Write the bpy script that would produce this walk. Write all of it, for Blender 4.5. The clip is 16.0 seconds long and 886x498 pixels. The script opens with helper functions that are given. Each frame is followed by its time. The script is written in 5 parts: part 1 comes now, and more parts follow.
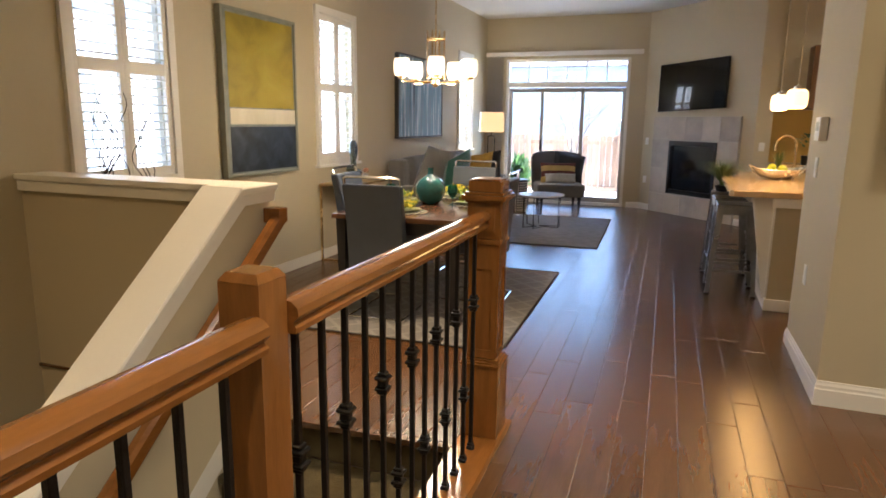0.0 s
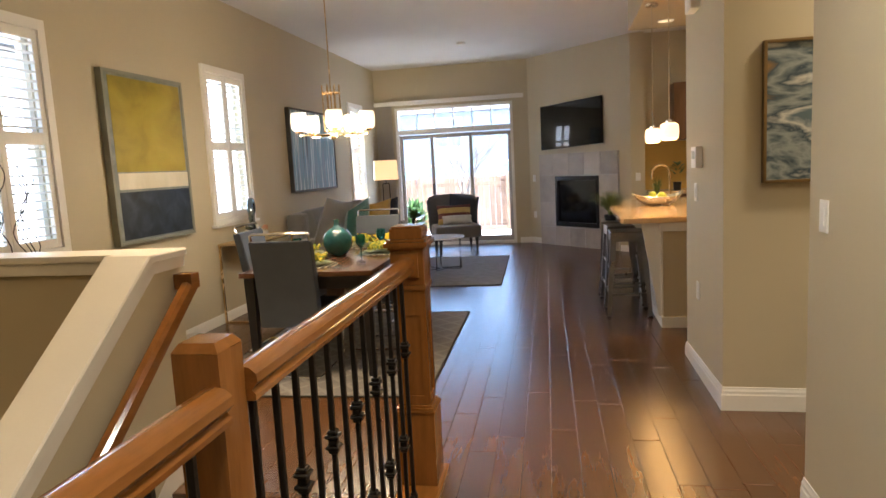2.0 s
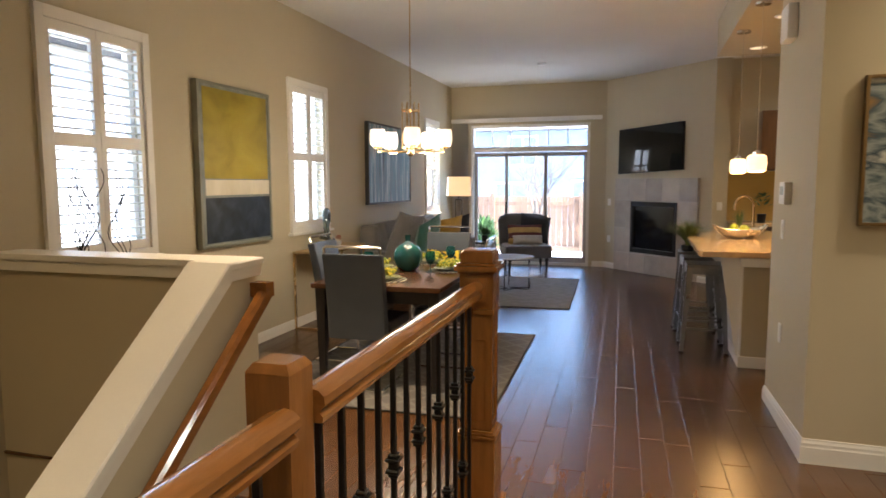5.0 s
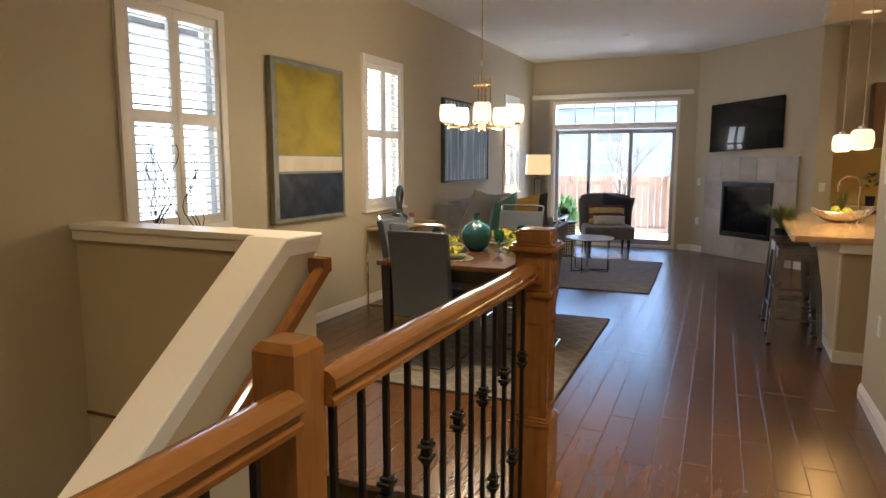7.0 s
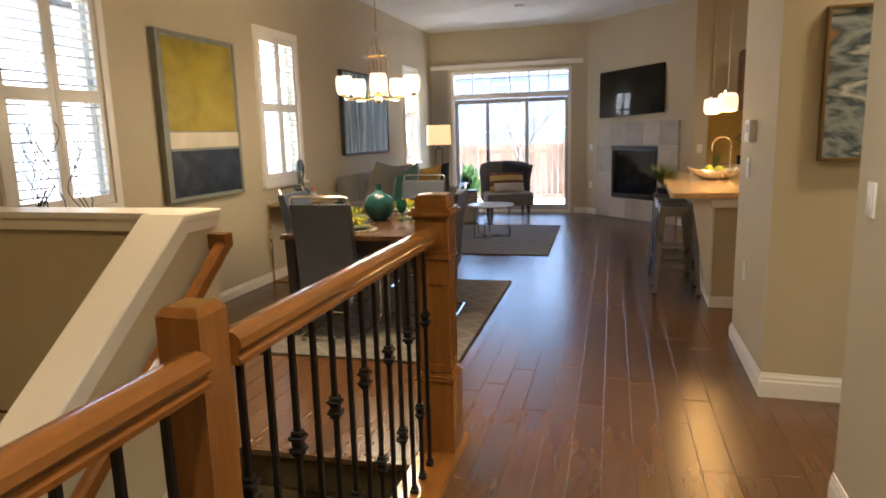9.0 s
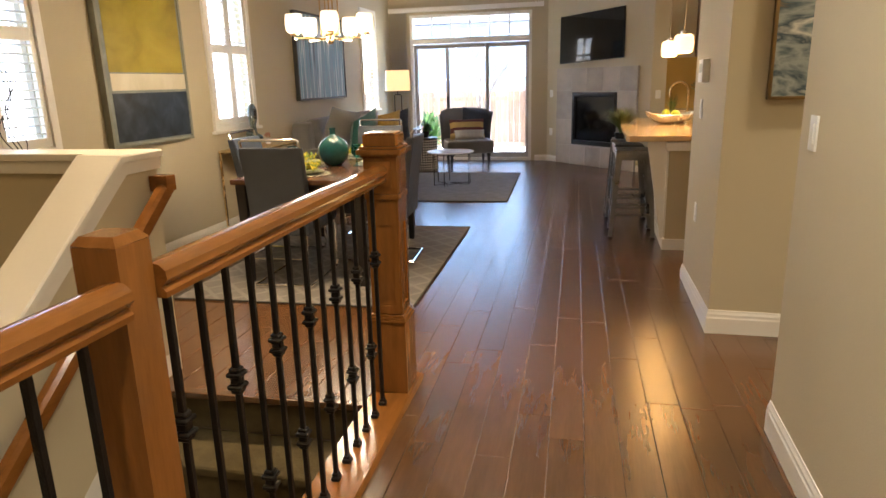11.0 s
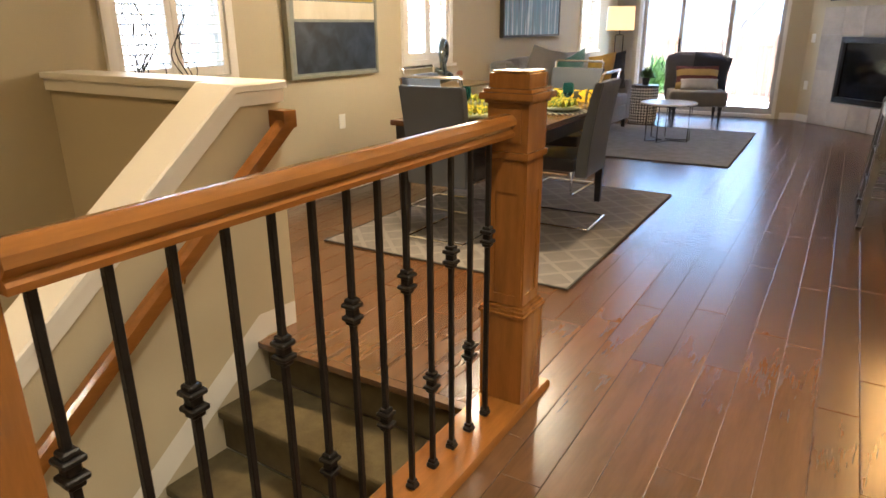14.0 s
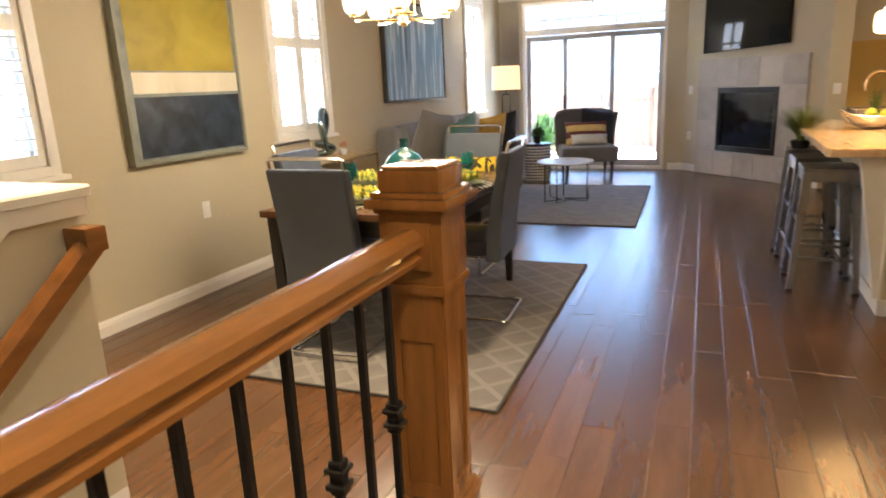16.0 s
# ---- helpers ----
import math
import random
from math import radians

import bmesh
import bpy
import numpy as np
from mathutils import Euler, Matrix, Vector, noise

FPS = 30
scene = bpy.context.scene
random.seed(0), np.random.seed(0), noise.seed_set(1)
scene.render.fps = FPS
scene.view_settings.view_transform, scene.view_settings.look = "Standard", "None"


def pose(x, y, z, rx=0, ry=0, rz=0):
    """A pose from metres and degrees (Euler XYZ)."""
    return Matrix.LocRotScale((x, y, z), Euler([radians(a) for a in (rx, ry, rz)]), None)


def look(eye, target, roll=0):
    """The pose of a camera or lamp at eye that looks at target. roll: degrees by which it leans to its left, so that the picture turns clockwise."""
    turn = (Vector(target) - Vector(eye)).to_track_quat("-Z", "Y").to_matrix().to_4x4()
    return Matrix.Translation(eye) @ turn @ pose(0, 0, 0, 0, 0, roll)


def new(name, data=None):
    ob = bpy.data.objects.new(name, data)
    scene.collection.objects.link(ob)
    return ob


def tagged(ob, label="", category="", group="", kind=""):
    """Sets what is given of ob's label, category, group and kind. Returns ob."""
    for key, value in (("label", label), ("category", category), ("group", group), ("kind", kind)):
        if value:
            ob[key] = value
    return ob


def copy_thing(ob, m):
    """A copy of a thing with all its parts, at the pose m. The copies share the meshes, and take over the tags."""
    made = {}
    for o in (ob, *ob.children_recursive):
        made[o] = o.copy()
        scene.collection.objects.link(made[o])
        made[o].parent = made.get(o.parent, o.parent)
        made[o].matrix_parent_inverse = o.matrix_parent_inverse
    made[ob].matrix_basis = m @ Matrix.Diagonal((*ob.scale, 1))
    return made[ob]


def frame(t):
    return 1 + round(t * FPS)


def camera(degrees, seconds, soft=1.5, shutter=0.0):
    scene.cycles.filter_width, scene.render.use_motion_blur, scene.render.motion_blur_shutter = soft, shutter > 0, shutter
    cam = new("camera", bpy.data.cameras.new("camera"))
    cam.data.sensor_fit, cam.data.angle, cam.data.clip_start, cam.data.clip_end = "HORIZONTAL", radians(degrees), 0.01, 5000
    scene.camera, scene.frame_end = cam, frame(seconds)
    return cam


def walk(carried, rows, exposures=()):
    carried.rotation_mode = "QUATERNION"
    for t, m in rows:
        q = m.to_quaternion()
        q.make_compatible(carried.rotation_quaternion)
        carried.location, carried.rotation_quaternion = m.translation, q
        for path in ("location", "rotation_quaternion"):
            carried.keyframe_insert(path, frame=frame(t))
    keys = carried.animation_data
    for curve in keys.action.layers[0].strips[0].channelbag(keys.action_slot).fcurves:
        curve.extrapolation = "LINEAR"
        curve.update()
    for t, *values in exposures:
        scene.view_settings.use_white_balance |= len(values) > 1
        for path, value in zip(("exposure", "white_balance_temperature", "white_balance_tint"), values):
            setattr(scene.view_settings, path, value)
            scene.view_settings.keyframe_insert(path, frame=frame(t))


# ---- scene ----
cam = camera(68.8, 16.0, shutter=0.4)
PATH = [
    (0, (-0.725, -3.611, 1.415), (-1.405, -1.77, 1.027), 0.7),
    (0.5, (-0.715, -3.639, 1.431), (-1.319, -1.76, 1.108), -0.4),
    (1, (-0.751, -3.625, 1.419), (-1.267, -1.717, 1.112), -1.1),
    (1.5, (-0.795, -3.638, 1.411), (-1.157, -1.702, 1.064), -3.7),
    (2, (-0.831, -3.671, 1.425), (-1.205, -1.723, 1.171), -3.0),
    (2.5, (-0.833, -3.693, 1.422), (-1.162, -1.734, 1.189), -3.5),
    (3, (-0.839, -3.69, 1.421), (-1.242, -1.745, 1.189), -2.1),
    (3.5, (-0.844, -3.698, 1.43), (-1.252, -1.754, 1.193), -1.2),
    (4, (-0.848, -3.699, 1.44), (-1.249, -1.752, 1.221), -2.3),
    (4.5, (-0.856, -3.696, 1.447), (-1.313, -1.762, 1.224), -0.6),
    (5, (-0.844, -3.663, 1.464), (-1.422, -1.76, 1.261), -0.2),
    (7.5, (-0.745, -3.514, 1.447), (-1.57, -1.713, 1.169), 0.1),
    (8, (-0.73, -3.541, 1.449), (-1.443, -1.696, 1.152), 0.8),
    (8.5, (-0.712, -3.578, 1.454), (-1.373, -1.714, 1.16), -1.0),
    (9, (-0.697, -3.607, 1.433), (-1.247, -1.717, 1.081), -1.6),
    (9.5, (-0.689, -3.606, 1.401), (-1.167, -1.713, 0.968), -2.7),
    (10, (-0.665, -3.635, 1.393), (-1.097, -1.731, 0.958), -1.5),
    (12.5, (-0.642, -3.291, 1.319), (-1.117, -1.457, 0.68), -1.8),
    (13, (-0.66, -3.167, 1.302), (-1.239, -1.362, 0.663), -2.7),
    (13.5, (-0.631, -3.017, 1.314), (-1.49, -1.313, 0.713), -1.4),
    (14, (-0.554, -2.865, 1.308), (-1.583, -1.277, 0.659), -0.4),
    (14.5, (-0.573, -2.786, 1.309), (-1.612, -1.224, 0.615), -0.9),
    (15, (-0.698, -2.607, 1.326), (-1.59, -0.919, 0.728), -0.7),
    (15.5, (-0.811, -2.43, 1.339), (-1.47, -0.627, 0.776), -2.0),
    (16, (-0.907, -2.217, 1.337), (-1.681, -0.438, 0.849), -2.6),
]
walk(cam, [(t, look(eye, target, roll)) for t, eye, target, roll in PATH],
     exposures=[(0, 3.39, 5850, 10), (1.5, 3.39, 6000, 10), (3, 3.29, 5950, 10), (5, 3.19, 5900, 10), (7.5, 3.12, 6050, 10), (9, 3.27, 6200, 10), (10, 3.37, 6350, 10), (12.5, 3.79, 6150, 10), (14.5, 3.89, 6150, 10), (16, 3.89, 6000, 10)])

# ---- light ----
world = bpy.data.worlds.new("world")
scene.world = world
world.use_nodes = True
_n = world.node_tree.nodes
_sky = _n.new("ShaderNodeTexSky")
_sky.sky_type = "NISHITA"
_sky.sun_disc = False
_sky.dust_density, _sky.ozone_density = 0.2, 4.0
_sky.sun_elevation = radians(55)
_sky.sun_rotation = radians(96)
world.node_tree.links.new(_sky.outputs[0], _n["Background"].inputs[0])
_n["Background"].inputs[1].default_value = 0.15


def lamp(name, kind, m, energy, color, size=0.1, spot=80, blend=0.5):
    d = bpy.data.lights.new(name, kind)
    d.energy, d.color = energy, color
    if kind == "SUN":
        d.angle = radians(0.6)
    else:
        d.shadow_soft_size = size
    if kind == "SPOT":
        d.spot_size, d.spot_blend = radians(spot), blend
    o = new(name, d)
    o.matrix_world = m
    return o


# sun high over the yard to the side; the sky's sun stands at the same place
_az = radians(96)
_sd = Vector((math.sin(_az) * math.cos(radians(55)), math.cos(_az) * math.cos(radians(55)), math.sin(radians(55))))
lamp("sun", "SUN", look(_sd * 30, (0, 0, 0)), 4.2, (1.0, 0.95, 0.87))
WARM = (1.0, 0.80, 0.54)
SOFTWARM = (1.0, 0.87, 0.70)


# ---- materials ----
def mat(name, color, rough=0.6, metal=0.0, vary=0.12, scale=6.0, fine=120.0, bump=0.05, stretch=(1, 1, 1), coat=0.0, rvary=0.1,
        per="", trans=0.0, ior=1.45, sheen=0.0, space="object", spread=0.55):
    """A surface with variation at two scales: broad patches and fine grain."""
    m = bpy.data.materials.new(name)
    m.use_nodes = True
    nt = m.node_tree
    b = nt.nodes["Principled BSDF"]
    b.inputs["Metallic"].default_value = metal
    b.inputs["Coat Weight"].default_value = coat
    b.inputs["Coat Roughness"].default_value = 0.12
    b.inputs["Transmission Weight"].default_value = trans
    b.inputs["IOR"].default_value = ior
    b.inputs["Sheen Weight"].default_value = sheen
    co = nt.nodes.new("ShaderNodeTexCoord")
    mp = nt.nodes.new("ShaderNodeMapping")
    mp.inputs["Scale"].default_value = stretch
    nt.links.new(co.outputs["Object"], mp.inputs[0])
    src = mp.outputs[0]
    if space == "world":
        g = nt.nodes.new("ShaderNodeNewGeometry")
        nt.links.new(g.outputs["Position"], mp.inputs[0])
    big = nt.nodes.new("ShaderNodeTexNoise")
    big.inputs["Scale"].default_value = scale
    big.inputs["Detail"].default_value = 4
    small = nt.nodes.new("ShaderNodeTexNoise")
    small.inputs["Scale"].default_value = fine
    small.inputs["Detail"].default_value = 3
    for t in (big, small):
        nt.links.new(src, t.inputs["Vector"])
    add = nt.nodes.new("ShaderNodeMath")
    add.operation = "MULTIPLY_ADD"
    add.inputs[1].default_value = 0.4
    nt.links.new(small.outputs[0], add.inputs[0])
    nt.links.new(big.outputs[0], add.inputs[2])
    fac = add.outputs[0]
    if per:
        if per == "object":
            r = nt.nodes.new("ShaderNodeObjectInfo").outputs["Random"]
        else:
            r = nt.nodes.new("ShaderNodeNewGeometry").outputs["Random Per Island"]
        ad = nt.nodes.new("ShaderNodeMath")
        ad.operation = "MULTIPLY_ADD"
        ad.inputs[1].default_value = spread
        nt.links.new(r, ad.inputs[0])
        sb = nt.nodes.new("ShaderNodeMath")
        sb.operation = "SUBTRACT"
        sb.inputs[1].default_value = spread / 2
        nt.links.new(add.outputs[0], sb.inputs[0])
        nt.links.new(sb.outputs[0], ad.inputs[2])
        fac = ad.outputs[0]
        # each piece takes its grain from another place
        vm = nt.nodes.new("ShaderNodeVectorMath")
        vm.operation = "MULTIPLY_ADD"
        vm.inputs[1].default_value = (37, 53, 71)
        nt.links.new(r, vm.inputs[0])
        nt.links.new(mp.outputs[0], vm.inputs[2])
        for t in (big, small):
            nt.links.new(vm.outputs[0], t.inputs["Vector"])
    ramp = nt.nodes.new("ShaderNodeValToRGB")
    c = Vector(color)
    ramp.color_ramp.elements[0].position, ramp.color_ramp.elements[1].position = 0.35, 1.05
    ramp.color_ramp.elements[0].color = (*(c * (1 - vary)), 1)
    ramp.color_ramp.elements[1].color = (*(Vector([min(1, v) for v in c * (1 + vary)])), 1)
    nt.links.new(fac, ramp.inputs[0])
    nt.links.new(ramp.outputs[0], b.inputs["Base Color"])
    rr = nt.nodes.new("ShaderNodeMapRange")
    rr.inputs["To Min"].default_value = max(0.02, rough - rvary)
    rr.inputs["To Max"].default_value = min(1, rough + rvary)
    nt.links.new(big.outputs[0], rr.inputs[0])
    nt.links.new(rr.outputs[0], b.inputs["Roughness"])
    if bump:
        bp = nt.nodes.new("ShaderNodeBump")
        bp.inputs["Strength"].default_value = bump
        bp.inputs["Distance"].default_value = 0.01
        nt.links.new(small.outputs[0], bp.inputs["Height"])
        nt.links.new(bp.outputs[0], b.inputs["Normal"])
    return m


def glow(name, color, power):
    m = bpy.data.materials.new(name)
    m.use_nodes = True
    b = m.node_tree.nodes["Principled BSDF"]
    b.inputs["Base Color"].default_value = (0.9, 0.88, 0.82, 1)
    b.inputs["Emission Color"].default_value = (*color, 1)
    b.inputs["Emission Strength"].default_value = power
    return m


def stripes(name, colors, axis, freq, rough=0.6, wobble=0.0, lattice=False, width=0.16):
    """Cloth or paint with bands along one axis, or a diamond lattice."""
    m = mat(name, colors[0], rough, vary=0.18, scale=9, fine=260, bump=0.25)
    nt = m.node_tree
    b = nt.nodes["Principled BSDF"]
    base = b.inputs["Base Color"].links[0].from_socket
    co = nt.nodes.new("ShaderNodeTexCoord")
    sx = nt.nodes.new("ShaderNodeSeparateXYZ")
    nt.links.new(co.outputs["Object"], sx.inputs[0])

    def op(kind, a, c=None, d=None):
        k = nt.nodes.new("ShaderNodeMath")
        k.operation = kind
        for i, v in enumerate((a, c, d)):
            if v is None:
                continue
            if isinstance(v, (int, float)):
                k.inputs[i].default_value = v
            else:
                nt.links.new(v, k.inputs[i])
        return k.outputs[0]

    if lattice == "drum":
        u = op("MULTIPLY", op("ARCTAN2", sx.outputs[1], sx.outputs[0]), 16 / (2 * math.pi))
        v = op("MULTIPLY", sx.outputs[2], freq)
        a = op("GREATER_THAN", op("FRACT", op("ADD", u, v)), 0.5)
        c = op("GREATER_THAN", op("FRACT", op("ADD", op("SUBTRACT", u, v), 40)), 0.5)
        f = op("ABSOLUTE", op("SUBTRACT", a, c))
    elif lattice:
        a = op("ABSOLUTE", op("SUBTRACT", op("FRACT", op("MULTIPLY", op("ADD", sx.outputs[0], sx.outputs[1]), freq)), 0.5))
        c = op("ABSOLUTE", op("SUBTRACT", op("FRACT", op("MULTIPLY", op("SUBTRACT", sx.outputs[0], sx.outputs[1]), freq)), 0.5))
        f = op("GREATER_THAN", op("MAXIMUM", a, c), 0.5 - width / 2)
    else:
        v = op("MULTIPLY", sx.outputs[axis], freq)
        if wobble:
            n = nt.nodes.new("ShaderNodeTexNoise")
            n.inputs["Scale"].default_value = 4
            v = op("MULTIPLY_ADD", n.outputs[0], wobble, v)
        f = op("GREATER_THAN", op("FRACT", v), 0.5)
    mx = nt.nodes.new("ShaderNodeMix")
    mx.data_type = "RGBA"
    nt.links.new(f, mx.inputs["Factor"])
    nt.links.new(base, mx.inputs["A"])
    mx.inputs["B"].default_value = (*colors[1], 1)
    nt.links.new(mx.outputs["Result"], b.inputs["Base Color"])
    return m


def brushed(name, ramp_cols, stretch, scale=3.0, rough=0.55, detail=6):
    """Canvas with brushed strokes through several colours."""
    m = bpy.data.materials.new(name)
    m.use_nodes = True
    nt = m.node_tree
    b = nt.nodes["Principled BSDF"]
    b.inputs["Roughness"].default_value = rough
    co = nt.nodes.new("ShaderNodeTexCoord")
    mp = nt.nodes.new("ShaderNodeMapping")
    mp.inputs["Scale"].default_value = stretch
    nt.links.new(co.outputs["Object"], mp.inputs[0])
    no = nt.nodes.new("ShaderNodeTexNoise")
    no.inputs["Scale"].default_value = scale
    no.inputs["Detail"].default_value = detail
    no.inputs["Distortion"].default_value = 0.4
    nt.links.new(mp.outputs[0], no.inputs["Vector"])
    r = nt.nodes.new("ShaderNodeValToRGB")
    els = r.color_ramp.elements
    while len(els) < len(ramp_cols):
        els.new(0.5)
    for i, c in enumerate(ramp_cols):
        els[i].position = 0.3 + 0.4 * i / (len(ramp_cols) - 1)
        els[i].color = (*c, 1)
    nt.links.new(no.outputs[0], r.inputs[0])
    nt.links.new(r.outputs[0], b.inputs["Base Color"])
    bp = nt.nodes.new("ShaderNodeBump")
    bp.inputs["Strength"].default_value = 0.2
    nt.links.new(no.outputs[0], bp.inputs["Height"])
    nt.links.new(bp.outputs[0], b.inputs["Normal"])
    return m


M_WALL = mat("wall_paint", (0.525, 0.462, 0.328), 0.75, vary=0.04, scale=1.5, fine=180, bump=0.12, space="world")
M_CEIL = mat("ceiling_paint", (0.72, 0.71, 0.68), 0.85, vary=0.03, scale=2, fine=90, bump=0.2, space="world")
M_TRIM = mat("white_trim", (0.80, 0.78, 0.73), 0.35, vary=0.03, scale=3, fine=60, bump=0.02)
M_SHUT = mat("shutter_white", (0.82, 0.80, 0.75), 0.4, vary=0.03, scale=3, fine=60, bump=0.02)
FLOORC = (0.090, 0.042, 0.017)
M_PLANK = mat("floor_plank", FLOORC, 0.27, vary=0.27, scale=2.2, fine=14, bump=0.004, stretch=(9, 0.9, 9), per="object", rvary=0.004, space="world", ior=1.72, spread=0.43)
M_PLANKJ = mat("floor_plank_joined", FLOORC, 0.27, vary=0.27, scale=2.2, fine=14, bump=0.004, stretch=(9, 0.9, 9), per="island", rvary=0.004, space="world", ior=1.72, spread=0.43)
# pale joint colour stands in for light caught on the plank edges
M_SUB = mat("floor_joint_highlit", (0.25, 0.175, 0.135), 0.32)
M_OAK = mat("stained_oak", (0.205, 0.080, 0.018), 0.22, vary=0.28, scale=3.5, fine=26, bump=0.05, stretch=(7, 7, 0.8), coat=0.3)
M_OAKH = mat("stained_oak_rail", (0.215, 0.084, 0.019), 0.15, vary=0.28, scale=3.5, fine=26, bump=0.05, stretch=(7, 0.8, 7), coat=0.35)
M_IRON = mat("black_iron", (0.018, 0.016, 0.015), 0.42, metal=0.6, vary=0.3, scale=20, fine=200, bump=0.15)
M_CARPET = mat("stair_carpet", (0.112, 0.088, 0.042), 0.98, vary=0.35, scale=14, fine=420, bump=0.9, sheen=0.0)
M_TILE = mat("stone_tile", (0.42, 0.37, 0.315), 0.42, vary=0.2, scale=5, fine=60, bump=0.08, per="object", space="world")
M_GROUT = mat("grout", (0.42, 0.40, 0.36), 0.9, vary=0.1)
M_BLACK = mat("black_metal", (0.012, 0.012, 0.013), 0.35, metal=0.3, vary=0.2)
M_FIREGL = mat("fire_glass", (0.01, 0.011, 0.013), 0.06, vary=0.1, bump=0)
M_SCREEN = mat("tv_screen", (0.006, 0.007, 0.009), 0.06, vary=0.1, bump=0, rvary=0.02)
M_GREYLEA = mat("grey_leather", (0.062, 0.074, 0.095), 0.42, vary=0.12, scale=8, fine=220, bump=0.18)
M_SEATLEA = mat("dark_leather", (0.03, 0.033, 0.045), 0.4, vary=0.12, scale=8, fine=220, bump=0.18)
M_CHROME = mat("chrome", (0.80, 0.80, 0.80), 0.12, metal=1.0, vary=0.04, bump=0, rvary=0.04)
M_BRASS = mat("brushed_brass", (0.72, 0.52, 0.27), 0.25, metal=1.0, vary=0.1, scale=12, fine=150, bump=0.03)
M_GUN = mat("gunmetal", (0.23, 0.22, 0.21), 0.30, metal=0.95, vary=0.25, scale=9, fine=120, bump=0.05)
M_TABLE = mat("table_top_wood", (0.078, 0.033, 0.015), 0.24, vary=0.3, scale=3, fine=24, bump=0.04, stretch=(7, 0.8, 7), coat=0.2)
M_TLEG = mat("ebonised_wood", (0.018, 0.017, 0.018), 0.4, vary=0.25, scale=6, fine=80)
M_SOFA = mat("grey_upholstery", (0.23, 0.225, 0.225), 0.9, vary=0.14, scale=6, fine=380, bump=0.5, sheen=0.25)
M_CHAIRF = mat("charcoal_upholstery", (0.12, 0.12, 0.125), 0.9, vary=0.14, scale=6, fine=380, bump=0.5, sheen=0.25)
M_TEAL = mat("teal_glaze", (0.015, 0.10, 0.105), 0.10, vary=0.35, scale=9, fine=40, bump=0.02, coat=0.6)
M_TEALC = mat("teal_velvet", (0.03, 0.16, 0.145), 0.8, vary=0.25, scale=12, fine=300, bump=0.3, sheen=0.5)
M_NAVY = mat("navy_cloth", (0.015, 0.02, 0.035), 0.85, vary=0.25, scale=12, fine=300, bump=0.3, sheen=0.3)
M_MUSTARD = mat("mustard_cloth", (0.52, 0.32, 0.05), 0.85, vary=0.25, scale=12, fine=300, bump=0.3, sheen=0.3)
M_TAN = mat("tan_cloth", (0.42, 0.31, 0.16), 0.85, vary=0.2, scale=12, fine=300, bump=0.3)
M_LGREY = mat("pale_grey_cloth", (0.40, 0.40, 0.40), 0.85, vary=0.2, scale=12, fine=300, bump=0.3)
M_RUG1 = stripes("lattice_rug", ((0.138, 0.132, 0.130), (0.182, 0.176, 0.173)), 0, 4.2, 0.95, lattice=True, width=0.17)
M_RUG2 = mat("blue_grey_rug", (0.23, 0.235, 0.25), 0.95, vary=0.25, scale=10, fine=400, bump=0.9)
M_RUGE = mat("rug_binding", (0.035, 0.033, 0.03), 0.9, vary=0.15)
M_COUNTER = mat("quartz_counter", (0.62, 0.44, 0.25), 0.16, vary=0.14, scale=25, fine=160, bump=0.0, coat=0.3)
M_GLASS = mat("window_glass", (1, 1, 1), 0.0, vary=0, bump=0, trans=1.0, ior=1.1, rvary=0)
M_CLEAR = mat("clear_glass", (0.9, 0.97, 0.95), 0.02, vary=0.02, bump=0, trans=1.0, ior=1.45, rvary=0.0)
M_TEALGL = mat("teal_glass", (0.10, 0.45, 0.42), 0.03, vary=0.1, bump=0, trans=0.9, ior=1.45, rvary=0.0)
M_PALETOP = mat("pale_marble", (0.68, 0.68, 0.69), 0.15, vary=0.12, scale=5, fine=40, bump=0)
M_LEAF = mat("leaf_green", (0.05, 0.11, 0.025), 0.5, vary=0.4, scale=20, fine=90, bump=0.05, per="island")
M_GRASS = mat("grass_blade", (0.10, 0.13, 0.03), 0.6, vary=0.4, scale=20, fine=90, bump=0.05, per="island")
M_LIME = mat("lime_skin", (0.42, 0.47, 0.03), 0.4, vary=0.2, scale=12, fine=200, bump=0.1)
M_BOWL = mat("silvered_bowl", (0.62, 0.60, 0.56), 0.25, metal=0.7, vary=0.12, scale=10, fine=60)
M_FENCE = mat("fence_cedar", (0.40, 0.25, 0.16), 0.85, vary=0.25, scale=3, fine=30, bump=0.2, stretch=(7, 7, 0.7), per="object")
M_CONC = mat("patio_concrete", (0.48, 0.50, 0.53), 0.9, vary=0.12, scale=2, fine=80, bump=0.2, space="world")
M_GROUND = mat("dry_ground", (0.36, 0.34, 0.27), 0.95, vary=0.3, scale=2, fine=40, bump=0.4, space="world")
M_SIDING = mat("blue_grey_siding", (0.27, 0.32, 0.40), 0.8, vary=0.1, scale=2, fine=50)
M_STUCCO = mat("pale_stucco", (0.62, 0.61, 0.60), 0.9, vary=0.08, scale=3, fine=120, bump=0.3)
M_ROOF = mat("roof_shingle", (0.09, 0.085, 0.085), 0.9, vary=0.3, scale=5, fine=60, bump=0.3)
M_BARK = mat("bark", (0.16, 0.13, 0.105), 0.9, vary=0.3, scale=12, fine=90, bump=0.5)
M_BLIND = mat("vertical_blind_vinyl", (0.50, 0.50, 0.52), 0.6, vary=0.05, scale=4, fine=90)
M_CAB = mat("cabinet_wood", (0.13, 0.065, 0.03), 0.4, vary=0.25, scale=3, fine=26, stretch=(7, 7, 0.8))
M_GOLDWALL = mat("ochre_paint", (0.50, 0.33, 0.09), 0.75, vary=0.05, scale=2, fine=150, bump=0.1)
